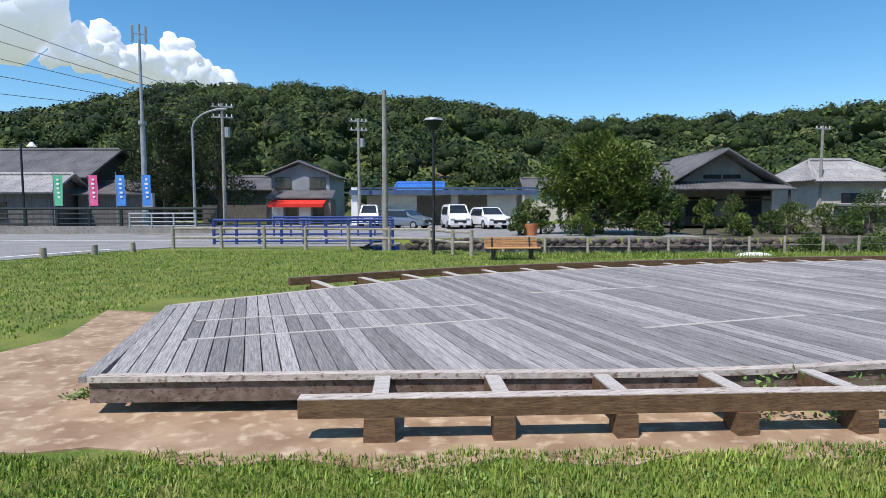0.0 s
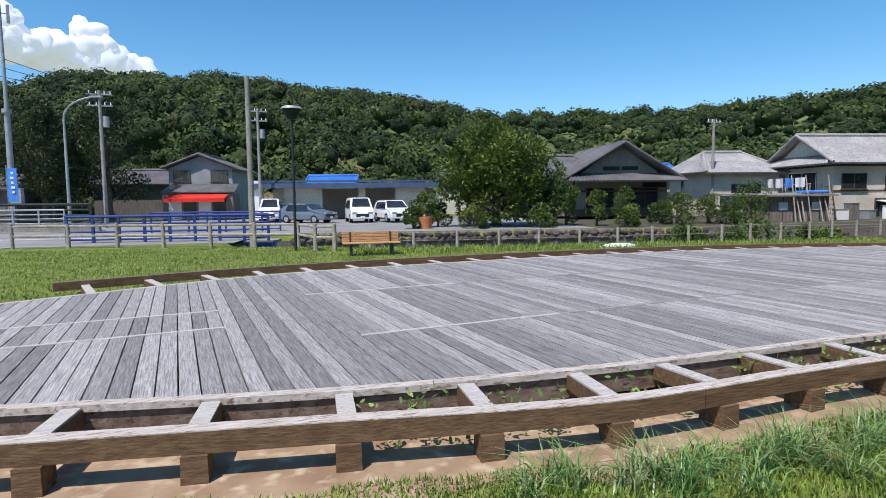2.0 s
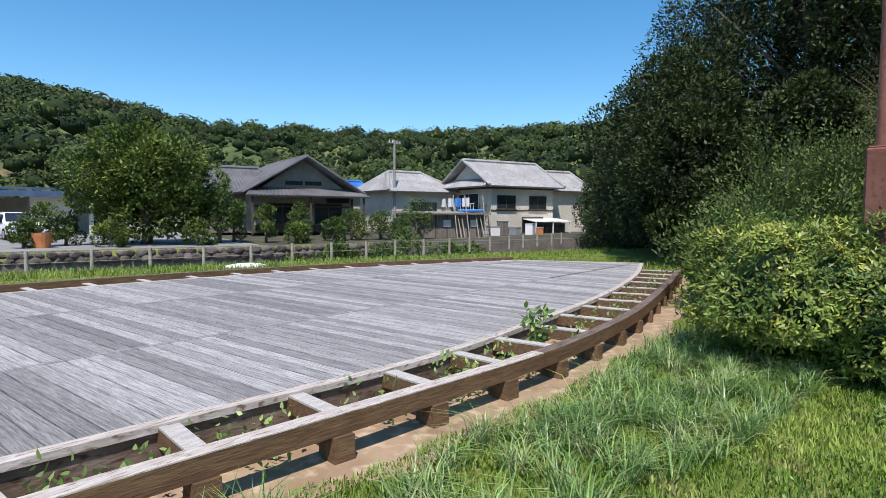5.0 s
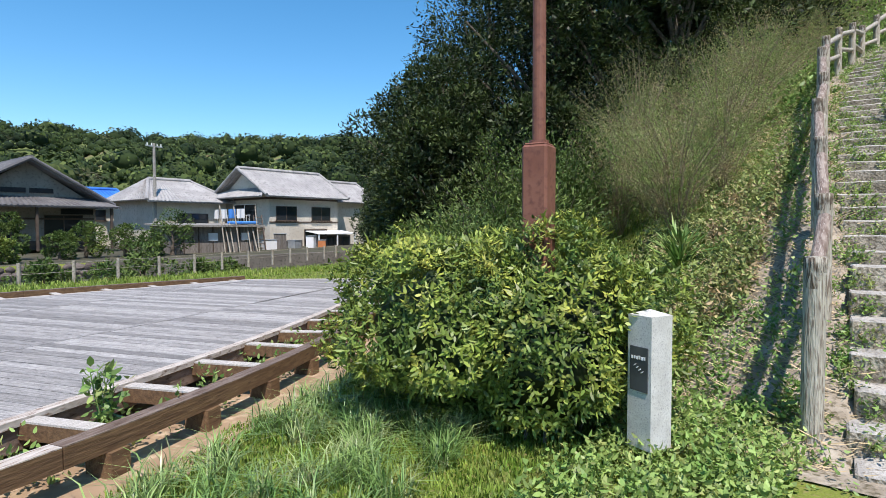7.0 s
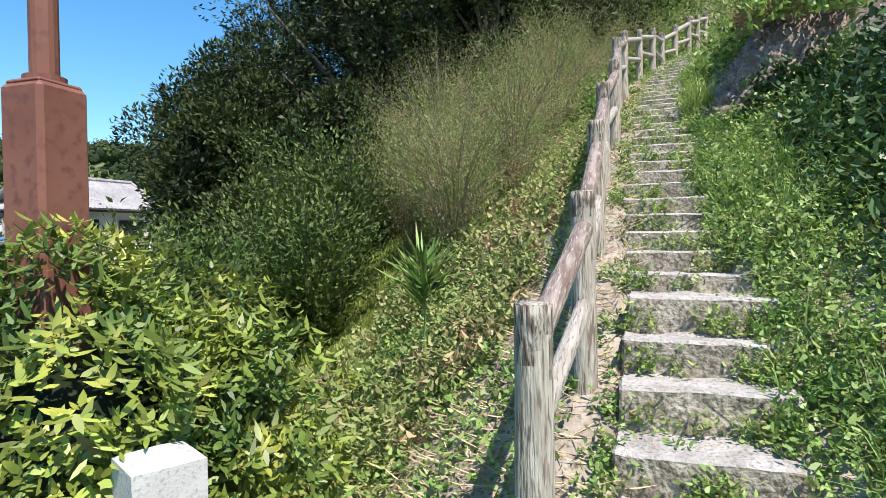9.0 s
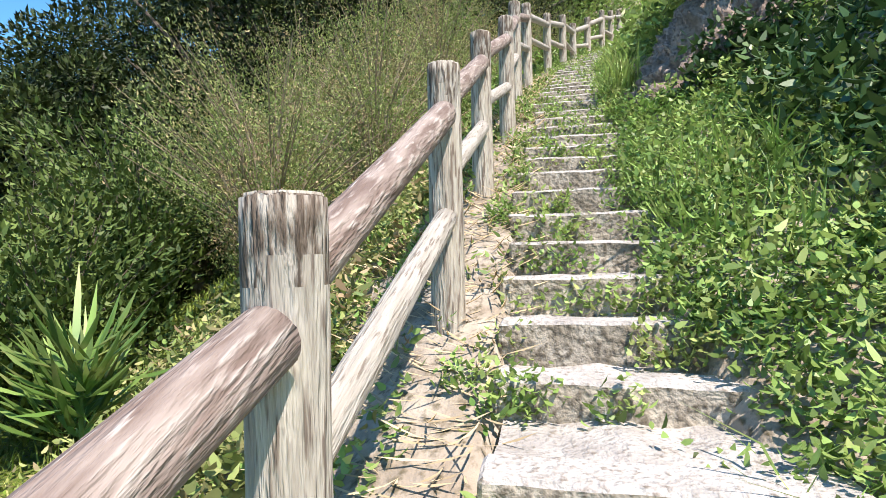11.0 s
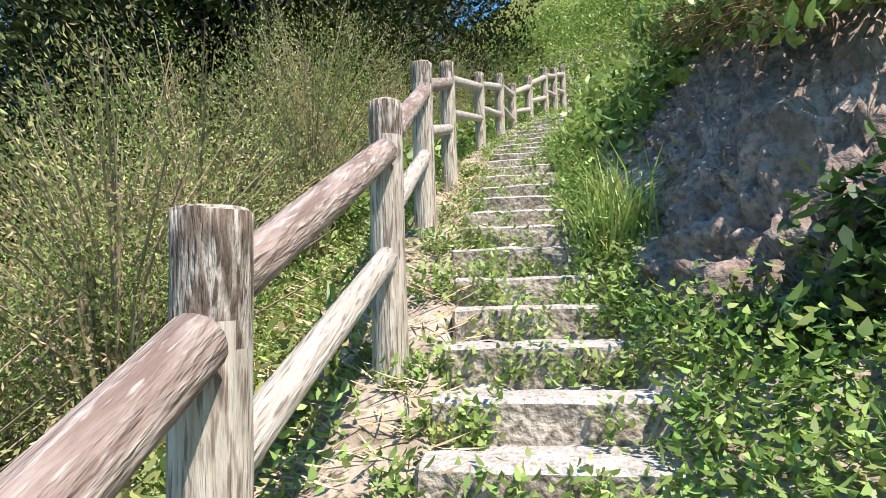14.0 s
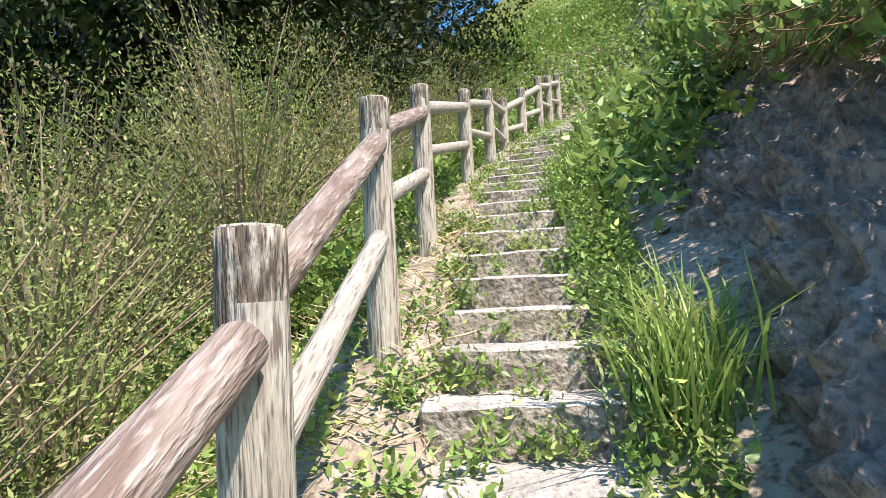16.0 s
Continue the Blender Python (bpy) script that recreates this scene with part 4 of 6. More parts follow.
def gable_house(x, y, w, d, z0, eave, ridge, label, wall, roof, along="x", over=0.6, hip=0.0, storey_line=None, group=""):
    """A house with a tiled gable roof."""
    t = thing("house", x, y, z0, label, "house", group)
    part("wall", box(B(), (w / 2, d / 2, (eave - z0) / 2), (w, d, eave - z0)), wall, t)
    e, r = eave - z0, ridge - z0
    bm = B()
    if along == "x":
        a, b = -over, w + over
        ra, rb = a + hip, b - hip
        ribs = max(6, int((b - a) / 0.3))
        roof_slope(bm, (a, -over, e - 0.1), (b, -over, e - 0.1), (ra, d / 2, r), (rb, d / 2, r), ribs)
        roof_slope(bm, (a, d + over, e - 0.1), (b, d + over, e - 0.1), (ra, d / 2, r), (rb, d / 2, r), ribs)
        if hip:
            for aa, rr in ((a, ra), (b, rb)):
                roof_slope(bm, (aa, -over, e - 0.1), (aa, d + over, e - 0.1), (rr, d / 2, r), (rr, d / 2 + 0.01, r), int(d / 0.3))
        cap = (Vector((ra, d / 2, r + 0.08)), Vector((rb, d / 2, r + 0.08)))
        tri = [((0.02, 0, e), (0.02, d, e), (0.02, d / 2, r - 0.12)), ((w - 0.02, 0, e), (w - 0.02, d, e), (w - 0.02, d / 2, r - 0.12))]
    else:
        a, b = -over, d + over
        ra, rb = a + hip, b - hip
        ribs = max(6, int((b - a) / 0.3))
        roof_slope(bm, (-over, a, e - 0.1), (-over, b, e - 0.1), (w / 2, ra, r), (w / 2, rb, r), ribs)
        roof_slope(bm, (w + over, a, e - 0.1), (w + over, b, e - 0.1), (w / 2, ra, r), (w / 2, rb, r), ribs)
        cap = (Vector((w / 2, ra, r + 0.08)), Vector((w / 2, rb, r + 0.08)))
        tri = [((0, 0.02, e), (w, 0.02, e), (w / 2, 0.02, r - 0.12)), ((0, d - 0.02, e), (w, d - 0.02, e), (w / 2, d - 0.02, r - 0.12))]
    ro = part("roof", bm, roof, t)
    md = ro.modifiers.new("thick", "SOLIDIFY")
    md.thickness, md.offset = 0.14, -1
    part("ridge_cap", rod(B(), *cap, 0.16, None, 8), roof, t)
    if hip and along == "x":
        for xe, xr in ((a, ra), (b, rb)):
            for ye in (-over, d + over):
                part("hip_cap", rod(B(), (xe, ye, e), (xr, d / 2, r + 0.06), 0.11, None, 8), roof, t)
    if not hip:
        ends = [((ra, -over, e - 0.02), (ra, d / 2, r + 0.06)), ((ra, d + over, e - 0.02), (ra, d / 2, r + 0.06)), ((rb, -over, e - 0.02), (rb, d / 2, r + 0.06)), ((rb, d + over, e - 0.02), (rb, d / 2, r + 0.06))]
        if along != "x":
            ends = [((-over, ra, e - 0.02), (w / 2, ra, r + 0.06)), ((w + over, ra, e - 0.02), (w / 2, ra, r + 0.06))]
        for p0, p1 in ends:
            part("verge_cap", rod(B(), p0, p1, 0.12, None, 8), roof, t)
        for q in tri:
            bm = B()
            bm.faces.new([bm.verts.new(p) for p in q])
            g = part("gable", bm, wall, t)
            g.modifiers.new("thick", "SOLIDIFY").thickness = 0.04
    if storey_line:
        part("band", box(B(), (w / 2, d / 2, storey_line - z0), (w + 0.06, d + 0.06, 0.16)), M_TIMBER, t)
    return t


def window(t, side, off, sill, ww, hh, w, d, frame_m=None):
    """A glazed window with frame and sill on one side of a house."""
    if side == "front":
        c, s = (off, -0.03, sill + hh / 2), (ww, 0.06, hh)
        sash = [((off + k * ww / 2, -0.07, sill + hh / 2), (0.05, 0.03, hh)) for k in (-1, 0, 1)] + [((off, -0.07, sill + j * hh), (ww + 0.05, 0.03, 0.06)) for j in (0, 1)]
        sill_b = ((off, -0.10, sill - 0.05), (ww + 0.2, 0.16, 0.05))
    else:
        c, s = (-0.03, off, sill + hh / 2), (0.06, ww, hh)
        sash = [((-0.07, off + k * ww / 2, sill + hh / 2), (0.03, 0.05, hh)) for k in (-1, 0, 1)] + [((-0.07, off, sill + j * hh), (0.03, ww + 0.05, 0.06)) for j in (0, 1)]
        sill_b = ((-0.10, off, sill - 0.05), (0.16, ww + 0.2, 0.05))
    wi = part("window", box(B(), c, s), M_GLASS, t, "dark glazed sliding window")
    bm = B()
    for cc, ss in sash:
        box(bm, cc, ss)
    part("window_frame", bm, frame_m or M_TIMBER, wi)
    part("sill", box(B(), *sill_b), frame_m or M_TIMBER, wi)


# dark-roofed house with its gable to the river
h1 = gable_house(16.9, 45, 7.7, 9, 0.2, 3.15, 5.85, "single-storey house with dark grey tiled gable roof", M_HOUSEWALL, M_TILE, "y", 0.9)
window(h1, "front", 2.2, 0.7, 2.2, 1.5, 7.7, 9)
window(h1, "front", 5.8, 0.7, 2.2, 1.5, 7.7, 9)
bm = B()
for s in (-0.75, 0.75):
    box(bm, (3.85 + s, -0.03, 3.75), (1.3, 0.08, 0.3))
part("gable_vent", bm, M_BLACK, h1, "dark gable vent slots")
part("eave_band", box(B(), (3.85, -0.05, 1.98), (7.5, 0.10, 0.12)), M_TIMBER, h1)
part("lower_boarding", box(B(), (3.85, -0.045, 0.30), (7.6, 0.05, 0.55)), M_TIMBER, h1, "dark boarding along the wall foot")
part("fanlight", box(B(), (6.6, -0.04, 2.45), (1.9, 0.06, 0.35)), M_GLASS, h1, "high strip window")
bm = B()
roof_slope(bm, (-0.9, -1.9, 2.75), (8.6, -1.9, 2.75), (-0.1, 0.0, 3.35), (7.8, 0.0, 3.35), 32)
sk = part("porch_roof", bm, M_TILE, h1)
sk.modifiers.new("thick", "SOLIDIFY").thickness = 0.12
for s in (-0.4, 3.85, 8.1):
    part("porch_post", box(B(), (s, -1.6, 1.35), (0.14, 0.14, 2.75)), M_TIMBER, h1)
gable_house(14.0, 47, 5.5, 7, 0.2, 3.3, 5.25, "wing of the dark-roofed house with a hipped tile roof", M_SHED, M_TILE, "x", 0.8, hip=1.5)

# two-storey pale house
h2 = gable_house(36.3, 42, 7.1, 6.7, -0.6, 4.2, 6.45, "two-storey cream plaster house with pale grey tiled roof", M_PLASTER, M_TILELIGHT, "x", 0.75, storey_line=3.95)
window(h2, "front", 1.6, 2.75, 2.0, 1.15, 7.1, 6.7)
window(h2, "front", 5.2, 2.75, 2.0, 1.15, 7.1, 6.7)
window(h2, "left", 3.4, 2.6, 3.2, 1.5, 7.1, 6.7, M_WHITE)
window(h2, "front", 4.6, 0.5, 2.4, 1.5, 7.1, 6.7)
bm = B()
box(bm, (5.6, -0.9, 1.75), (4.2, 1.8, 0.06), 0, 0, 0, 8)
part("porch_awning", bm, M_WHITE, h2, "white corrugated porch awning")
bm = B()
roof_slope(bm, (-1.25, -0.75, 4.55), (-1.25, 7.45, 4.55), (0.15, 0.75, 5.35), (0.15, 5.95, 5.35), 26)
sk = part("skirt_roof", bm, M_TILELIGHT, h2)
sk.modifiers.new("thick", "SOLIDIFY").thickness = 0.12
part("upper_band", box(B(), (3.55, -0.03, 2.62), (7.2, 0.05, 0.10)), M_TIMBER, h2)
part("porch_wall", box(B(), (5.6, -0.7, 0.75), (3.7, 1.2, 1.5)), M_DARKWALL, h2, "dark board porch wall")
for k in range(4):
    part("porch_door", box(B(), (4.35 + 0.85 * k, -1.33, 0.72), (0.72, 0.05, 1.3)), M_GLASS if k % 2 else M_TIMBER, h2)
for k in (3.6, 5.6, 7.6):
    part("porch_post", box(B(), (k, -1.7, 0.85), (0.09, 0.09, 1.75)), M_WHITE, h2)
part("lower_boarding", box(B(), (1.6, -0.05, 0.55), (3.1, 0.08, 1.1)), M_DARKWALL, h2, "dark boarding of the ground storey")
bal = part("balcony", box(B(), (-0.75, 3.4, 2.2), (1.4, 5.6, 0.14)), M_CONCRETE, h2)
for k in range(15):
    part("baluster", box(B(), (-1.4, 0.7 + k * 0.39, 2.7), (0.03, 0.03, 0.9)), M_WHITE, bal)
part("handrail", box(B(), (-1.4, 3.4, 3.17), (0.05, 5.6, 0.05)), M_WHITE, bal)
for k in range(4):
    sheet_w = thing("laundry", 34.6, 43.4 + k * 1.2, 2.35, "white laundry hanging on the balcony", "laundry", "laundry on the balcony")
    bm = B()
    bmesh.ops.create_grid(bm, x_segments=6, y_segments=6, size=0.5, matrix=pose(0, 0, 0.35, 90, 0, 90) @ Matrix.Diagonal((0.95, 0.75, 1, 1)))
    for v in bm.verts:
        v.co.x += 0.05 * math.sin(v.co.y * 9 + k)
    c_ = part("cloth", bm, M_WHITE if k != 1 else M_BLUECLOTH, sheet_w)
    c_.modifiers.new("thick", "SOLIDIFY").thickness = 0.01
h2b = gable_house(29.6, 47.5, 6.2, 7, -0.4, 3.75, 5.55, "low house wing with a pale grey hipped roof", M_PLASTER, M_TILELIGHT, "x", 0.7, hip=2.0)
window(h2b, "front", 3.2, 1.9, 2.6, 1.2, 6.2, 7)
gable_house(43.8, 43, 5, 6, -0.6, 4.0, 5.9, "neighbouring house with a pale tiled roof", M_PLASTER, M_TILELIGHT, "x", 0.6)
hb = gable_house(26.2, 56, 5, 6, 0, 3.6, 5.0, "small house with a bright blue metal roof", M_PLASTER, M_TILEBLUE, "x", 0.5)
window(hb, "front", 2.5, 2.2, 1.6, 0.9, 5, 6)
# boathouse shed and clutter on the far bank
shed = thing("shed", 25.8, 36.4, -0.1, "weathered dark board shed on the far bank", "shed")
part("wall", box(B(), (2.8, 1.6, 0.9), (5.6, 3.2, 1.8)), M_SHED, shed)
part("roof", box(B(), (2.8, 1.5, 1.86), (6.2, 3.9, 0.12), 0, 0, 0, 2), M_CONCRETE, shed)
for k in (2.4, 4.7):
    part("window", box(B(), (k, -0.03, 1.1), (0.6, 0.06, 0.5)), M_WHITE, shed, "small white-framed window")
for k in range(7):
    pl = thing("bamboo_pole", 28.6 + 0.33 * k + 0.6 * (k > 3), 35.9, 0.0, "long weathered pole leaning on the shed", "pole", "poles leaning on the shed")
    part("shaft", rod(B(), (0.12 * math.sin(k * 3), -0.25, 0), (0.05, 0.42, 1.9 + 1.1 * (k % 3 == 0)), 0.045, 0.04, 8), M_POST, pl)

part("tarpaulin", box(B(), (4.9, 0.6, 2.02), (1.3, 1.6, 0.18), 6, 0.05), M_BLUECLOTH, shed, "blue tarpaulin on the shed roof")
for k in range(6):
    part("board", box(B(), (0.5 + 0.95 * k, -0.02, 0.9), (0.05, 0.06, 1.8)), M_TIMBER, shed)
for k, (x, y, z, w, h, m, what) in enumerate(((33.2, 37.6, 0, 0.9, 0.7, M_WHITE, "white"), (34.4, 38.0, 0, 0.7, 1.1, M_SHED, "brown"), (36.0, 38.4, 0, 1.0, 0.6, M_STEEL, "grey"), (37.4, 38.2, 0, 0.8, 0.9, M_WHITE, "white"), (38.8, 38.6, 0, 0.9, 0.55, M_ORANGE, "orange"))):
    t = thing("crate", x, y, z, "%s storage crate standing in front of the house" % what, "crate", "crates by the house", rz=12 * k)
    part("body", box(B(), (0, 0, h / 2), (w, 0.6, h), 0, 0.02), m, t)
    part("lid", box(B(), (0, 0, h + 0.02), (w + 0.06, 0.66, 0.05), 0, 0.01), M_STEEL, t)
lad = thing("ladder", 32.3, 37.2, 0, "dark wooden ladder leaning against the shed", "ladder", rz=-20)
for sx in (-0.28, 0.28):
    part("rail", box(B(), (sx, 0.55, 1.2), (0.07, 0.09, 2.75), 0, 0, 0, -24), M_TIMBER, lad)
for k in range(8):
    part("rung", rod(B(), (-0.28, 0.08 + 0.135 * k, 0.15 + 0.305 * k), (0.28, 0.08 + 0.135 * k, 0.15 + 0.305 * k), 0.025, None, 6), M_TIMBER, lad)

# long garage
gar = thing("garage", -8.2, 52, 0, "long open-fronted garage with a blue-grey flat roof", "garage")
part("back_wall", box(B(), (7.6, 6.0, 1.4), (15.4, 0.2, 2.8)), M_PLASTER, gar)
part("roof", box(B(), (7.6, 2.8, 3.02), (16.4, 7.2, 0.24)), M_FASCIA, gar)
part("fascia", box(B(), (7.6, -0.85, 2.95), (16.5, 0.12, 0.42)), M_FASCIA, gar, "blue-grey metal fascia")
part("upper_fascia", box(B(), (7.6, -0.55, 3.32), (16.3, 0.10, 0.16)), M_FASCIA, gar)
for xx, ww in ((0.1, 0.3), (3.6, 3.2), (8.6, 0.6), (12.8, 2.6), (15.2, 0.3)):
    part("front_wall", box(B(), (xx, 0.1, 1.4), (ww, 0.2, 2.8)), M_PLASTER, gar)
part("sign", box(B(), (-0.25, -0.5, 1.75), (0.55, 0.25, 3.3)), M_WHITE, gar, "white upright signboard")
hs2 = thing("storage_hut", -5.4, 50.6, 0, "small pale green metal storage hut", "hut")
part("body", box(B(), (0, 0, 0.7), (2.6, 1.3, 1.4), 0, 0.02), M_CONCRETE, hs2)
part("lid", box(B(), (0, 0, 1.43), (2.75, 1.45, 0.06)), M_STEEL, hs2)
for k, (x, y, w, ri, m) in enumerate(((-5.8, 66, 4.6, 4.45, M_TILEBLUE), (9, 68, 7, 5.0, M_TILE), (15, 70, 6, 5.1, M_FASCIA))):
    gable_house(x, y, w, 6, 0, 3.6, ri, "distant house with a %s roof behind the garage" % ("bright blue" if k == 0 else "grey"), M_PLASTER, m, "x", 0.5)

# grey two-storey house with a red awning
hA = gable_house(-17.8, 58, 5.8, 8, 0, 4.85, 6.1, "grey two-storey house with a dark gable roof", M_GREYWALL, M_TILE, "y", 0.5)
window(hA, "front", 1.2, 3.6, 1.5, 1.0, 5.8, 8)
window(hA, "front", 4.6, 3.6, 1.5, 1.0, 5.8, 8)
bm = B()
roof_slope(bm, (0.1, -2.6, 2.55), (6.6, -2.6, 2.55), (0.2, 0, 3.35), (6.4, 0, 3.35), 22)
pr = part("lower_roof", bm, M_TILE, hA)
pr.modifiers.new("thick", "SOLIDIFY").thickness = 0.12
part("shop_front", box(B(), (3.3, -1.2, 1.2), (6.2, 2.4, 2.4)), M_SHED, hA)
bm = B()
box(bm, (3.4, -3.1, 2.15), (5.2, 1.6, 0.07), 0, 0, 0, 16)
box(bm, (3.4, -3.86, 1.83), (5.2, 0.05, 0.32))
part("awning", bm, M_RED, hA, "bright red canvas shop awning")
for k in range(4):
    part("shop_door", box(B(), (1.3 + 1.3 * k, -2.43, 1.0), (1.1, 0.06, 1.9)), M_GLASS if k % 2 else M_WHITE, hA)
gable_house(-26.5, 62, 8, 7, 0, 3.6, 5.0, "old house with a grey tiled roof", M_DARKWALL, M_TILE, "x", 0.7)
h3 = gable_house(-47, 50, 15.5, 9, 0, 4.3, 7.0, "large old house with a grey tiled roof", M_DARKWALL, M_TILE, "x", 0.9)
h4 = gable_house(-46, 46.5, 14, 4, 0, 3.0, 4.4, "low roadside building with pale tiled roof", M_DARKWALL, M_TILELIGHT, "x", 0.6)
window(h4, "front", 9, 0.9, 2.6, 1.2, 14, 4)
gable_house(-31.5, 49, 5.5, 6, 0, 2.9, 3.9, "low shed with a grey roof beside the road", M_DARKWALL, M_TILE, "x", 0.5)


# ---- vehicles ----
def vehicle(name, x, y, rz, prof, w, paint, label, category, wheel_r=0.33, wheels=(0.75, 3.3), glass=()):
    """A body lofted from a side profile, narrowed towards the roof, with glass, wheels and lights."""
    t = thing(name, x, y, 0.02, label, category, rz=rz)
    bm = B()
    L = max(p[0] for p in prof)
    rings = []
    zmax = max(p[1] for p in prof)
    for s, k in ((-1, 1.0), (1, 1.0)):
        ring = []
        for px, pz in prof:
            tuck = 0.16 * max(0, (pz - 0.95) / (zmax - 0.95)) if pz > 0.95 else 0
            ring.append(bm.verts.new((px - L / 2, s * (w / 2 - tuck), pz)))
        rings.append(ring)
    n = len(prof)
    for i in range(n):
        bm.faces.new((rings[0][i], rings[0][(i + 1) % n], rings[1][(i + 1) % n], rings[1][i]))
    bm.faces.new(rings[0][::-1])
    bm.faces.new(rings[1])
    bmesh.ops.recalc_face_normals(bm, faces=bm.faces)
    bmesh.ops.bevel(bm, geom=[e for e in bm.edges], offset=0.05, segments=2, affect="EDGES")
    body = part("body", bm, paint, t)
    for (ax, az), (bx, bz), kind in glass:
        bm = B()
        if kind == "cross":
            tk = lambda z: 0.16 * max(0, (z - 0.95) / (zmax - 0.95))
            q = [(ax - L / 2, -(w / 2 - 0.12 - tk(az)), az), (ax - L / 2, w / 2 - 0.12 - tk(az), az), (bx - L / 2, w / 2 - 0.14 - tk(bz), bz), (bx - L / 2, -(w / 2 - 0.14 - tk(bz)), bz)]
            bm.faces.new([bm.verts.new(p) for p in q])
        else:
            for s in (-1, 1):
                tk = lambda z: 0.16 * max(0, (z - 0.95) / (zmax - 0.95))
                q = [(ax - L / 2, s * (w / 2 - tk(az) + 0.004), az), (bx - L / 2, s * (w / 2 - tk(az) + 0.004), az), (bx - L / 2 - 0.25, s * (w / 2 - tk(bz) + 0.004), bz), (ax - L / 2 + 0.2, s * (w / 2 - tk(bz) + 0.004), bz)]
                bm.faces.new([bm.verts.new(p) for p in q])
        g = part("windscreen" if kind == "cross" else "side_window", bm, M_GLASS, t)
        md = g.modifiers.new("thick", "SOLIDIFY")
        md.thickness, md.offset = 0.03, 0
    for wx in wheels:
        for s in (-1, 1):
            c = Vector((wx - L / 2, s * (w / 2 - 0.1), wheel_r - 0.02))
            wh = part("wheel", rod(B(), c - Vector((0, 0.11, 0)), c + Vector((0, 0.11, 0)), wheel_r, None, 20), M_RUBBER, t)
            part("rim", rod(B(), c + Vector((0, s * 0.10, 0)), c + Vector((0, s * 0.118, 0)), wheel_r * 0.62, None, 14), M_STEEL, wh)
    for s in (-1, 1):
        part("headlight", box(B(), (L / 2 - 0.06, s * (w / 2 - 0.28), 0.72), (0.14, 0.34, 0.16), 0, 0.02), M_STEEL, t)
    part("grille", box(B(), (L / 2 - 0.02, 0, 0.55), (0.06, w * 0.55, 0.24), 0, 0.01), M_BLACK, t)
    part("number_plate", box(B(), (L / 2 + 0.005, 0, 0.42), (0.05, 0.33, 0.16)), M_WHITE, t)
    return t


VAN = [(0, 0.28), (0, 1.0), (0.12, 1.72), (0.4, 1.85), (2.9, 1.85), (3.55, 1.15), (4.05, 1.0), (4.2, 0.7), (4.2, 0.28)]
SUV = [(0, 0.3), (0, 1.0), (0.35, 1.5), (0.7, 1.62), (2.4, 1.62), (3.2, 1.05), (4.2, 0.92), (4.4, 0.65), (4.4, 0.3)]
CAR = [(0, 0.25), (0, 0.85), (0.5, 1.25), (1.1, 1.47), (2.3, 1.45), (3.1, 0.98), (4.1, 0.78), (4.25, 0.5), (4.25, 0.25)]
vehicle("van", 0.4, 45.6, -80, VAN, 1.7, M_CARPAINT, "white minivan parked in the yard", "van", glass=(((3.56, 1.17), (2.95, 1.78), "cross"), ((0.5, 1.1), (3.1, 1.65), "side")))
vehicle("suv", 3.0, 45.2, -72, SUV, 1.85, M_CARPAINT, "white sport utility car parked in the yard", "car", 0.36, glass=(((3.18, 1.08), (2.45, 1.57), "cross"), ((0.6, 1.02), (3.0, 1.5), "side")))
vehicle("car", -3.4, 45.4, -30, CAR, 1.7, M_CARGREY, "grey hatchback parked beside the minivan", "car", 0.31, glass=(((3.05, 1.02), (2.35, 1.41), "cross"), ((0.7, 0.95), (2.8, 1.36), "side")))
vehicle("van", -6.8, 49.2, -85, VAN, 1.6, M_CARPAINT, "white van parked by the garage wall", "van", glass=(((3.56, 1.17), (2.95, 1.78), "cross"), ((0.5, 1.1), (3.1, 1.65), "side")))

# ---- trees and shrubs about the houses ----
tree("broadleaf_tree", 9.2, 36.0, 0.0, 5.9, 3.4, M_CAMPHOR, "large rounded dark green tree with dense foliage", 34000, 0.24, 0.16, 5, 30)
tree("garden_tree", 12.6, 35.0, 0.0, 3.0, 1.6, M_PINE, "small green garden tree", 3500, 0.18, 0.2, 8, 8)
SHRUBS = [(4.6, 35.4, 2.2, 1.0), (5.6, 36.0, 1.7, 0.8), (13.6, 36.0, 2.4, 0.9), (15.0, 34.5, 2.3, 0.7), (17.6, 36.5, 2.5, 0.8), (19.2, 35.0, 1.5, 0.9), (20.6, 35.6, 2.0, 1.1), (22.4, 35.2, 1.8, 1.2), (24.9, 35.0, 2.6, 1.35), (16.3, 33.0, 1.2, 0.8), (4.0, 34.0, 1.4, 0.6), (23.3, 34.2, 1.4, 1.0), (7.4, 33.2, 1.3, 0.9), (11.2, 33.2, 1.3, 0.9)]
for k, (x, y, h, r) in enumerate(SHRUBS):
    tree("garden_shrub", x, y, -0.1, h, r, M_PINE if k % 3 else M_CAMPHOR, "clipped green garden shrub by the river wall", 1800, 0.15, 0.12, 20 + k, 6, group="garden shrubs")
pot = thing("planter", 4.7, 34.0, 0, "round terracotta planter beside the garden shrubs", "planter")
part("pot", rod(B(), (0, 0, 0), (0, 0, 0.7), 0.32, 0.42, 16), M_ORANGE, pot)
part("soil", rod(B(), (0, 0, 0.66), (0, 0, 0.72), 0.36, 0.36, 16), M_BARK, pot)
boat = thing("upturned_boat", 10.4, 20.0, 0, "white upturned boat lying on the grass bank", "boat", rz=3)
bm = B()
bmesh.ops.create_uvsphere(bm, u_segments=16, v_segments=8, radius=1, matrix=Matrix.Diagonal((0.68, 0.26, 0.12, 1)))
part("hull", bm, M_WHITE, boat)

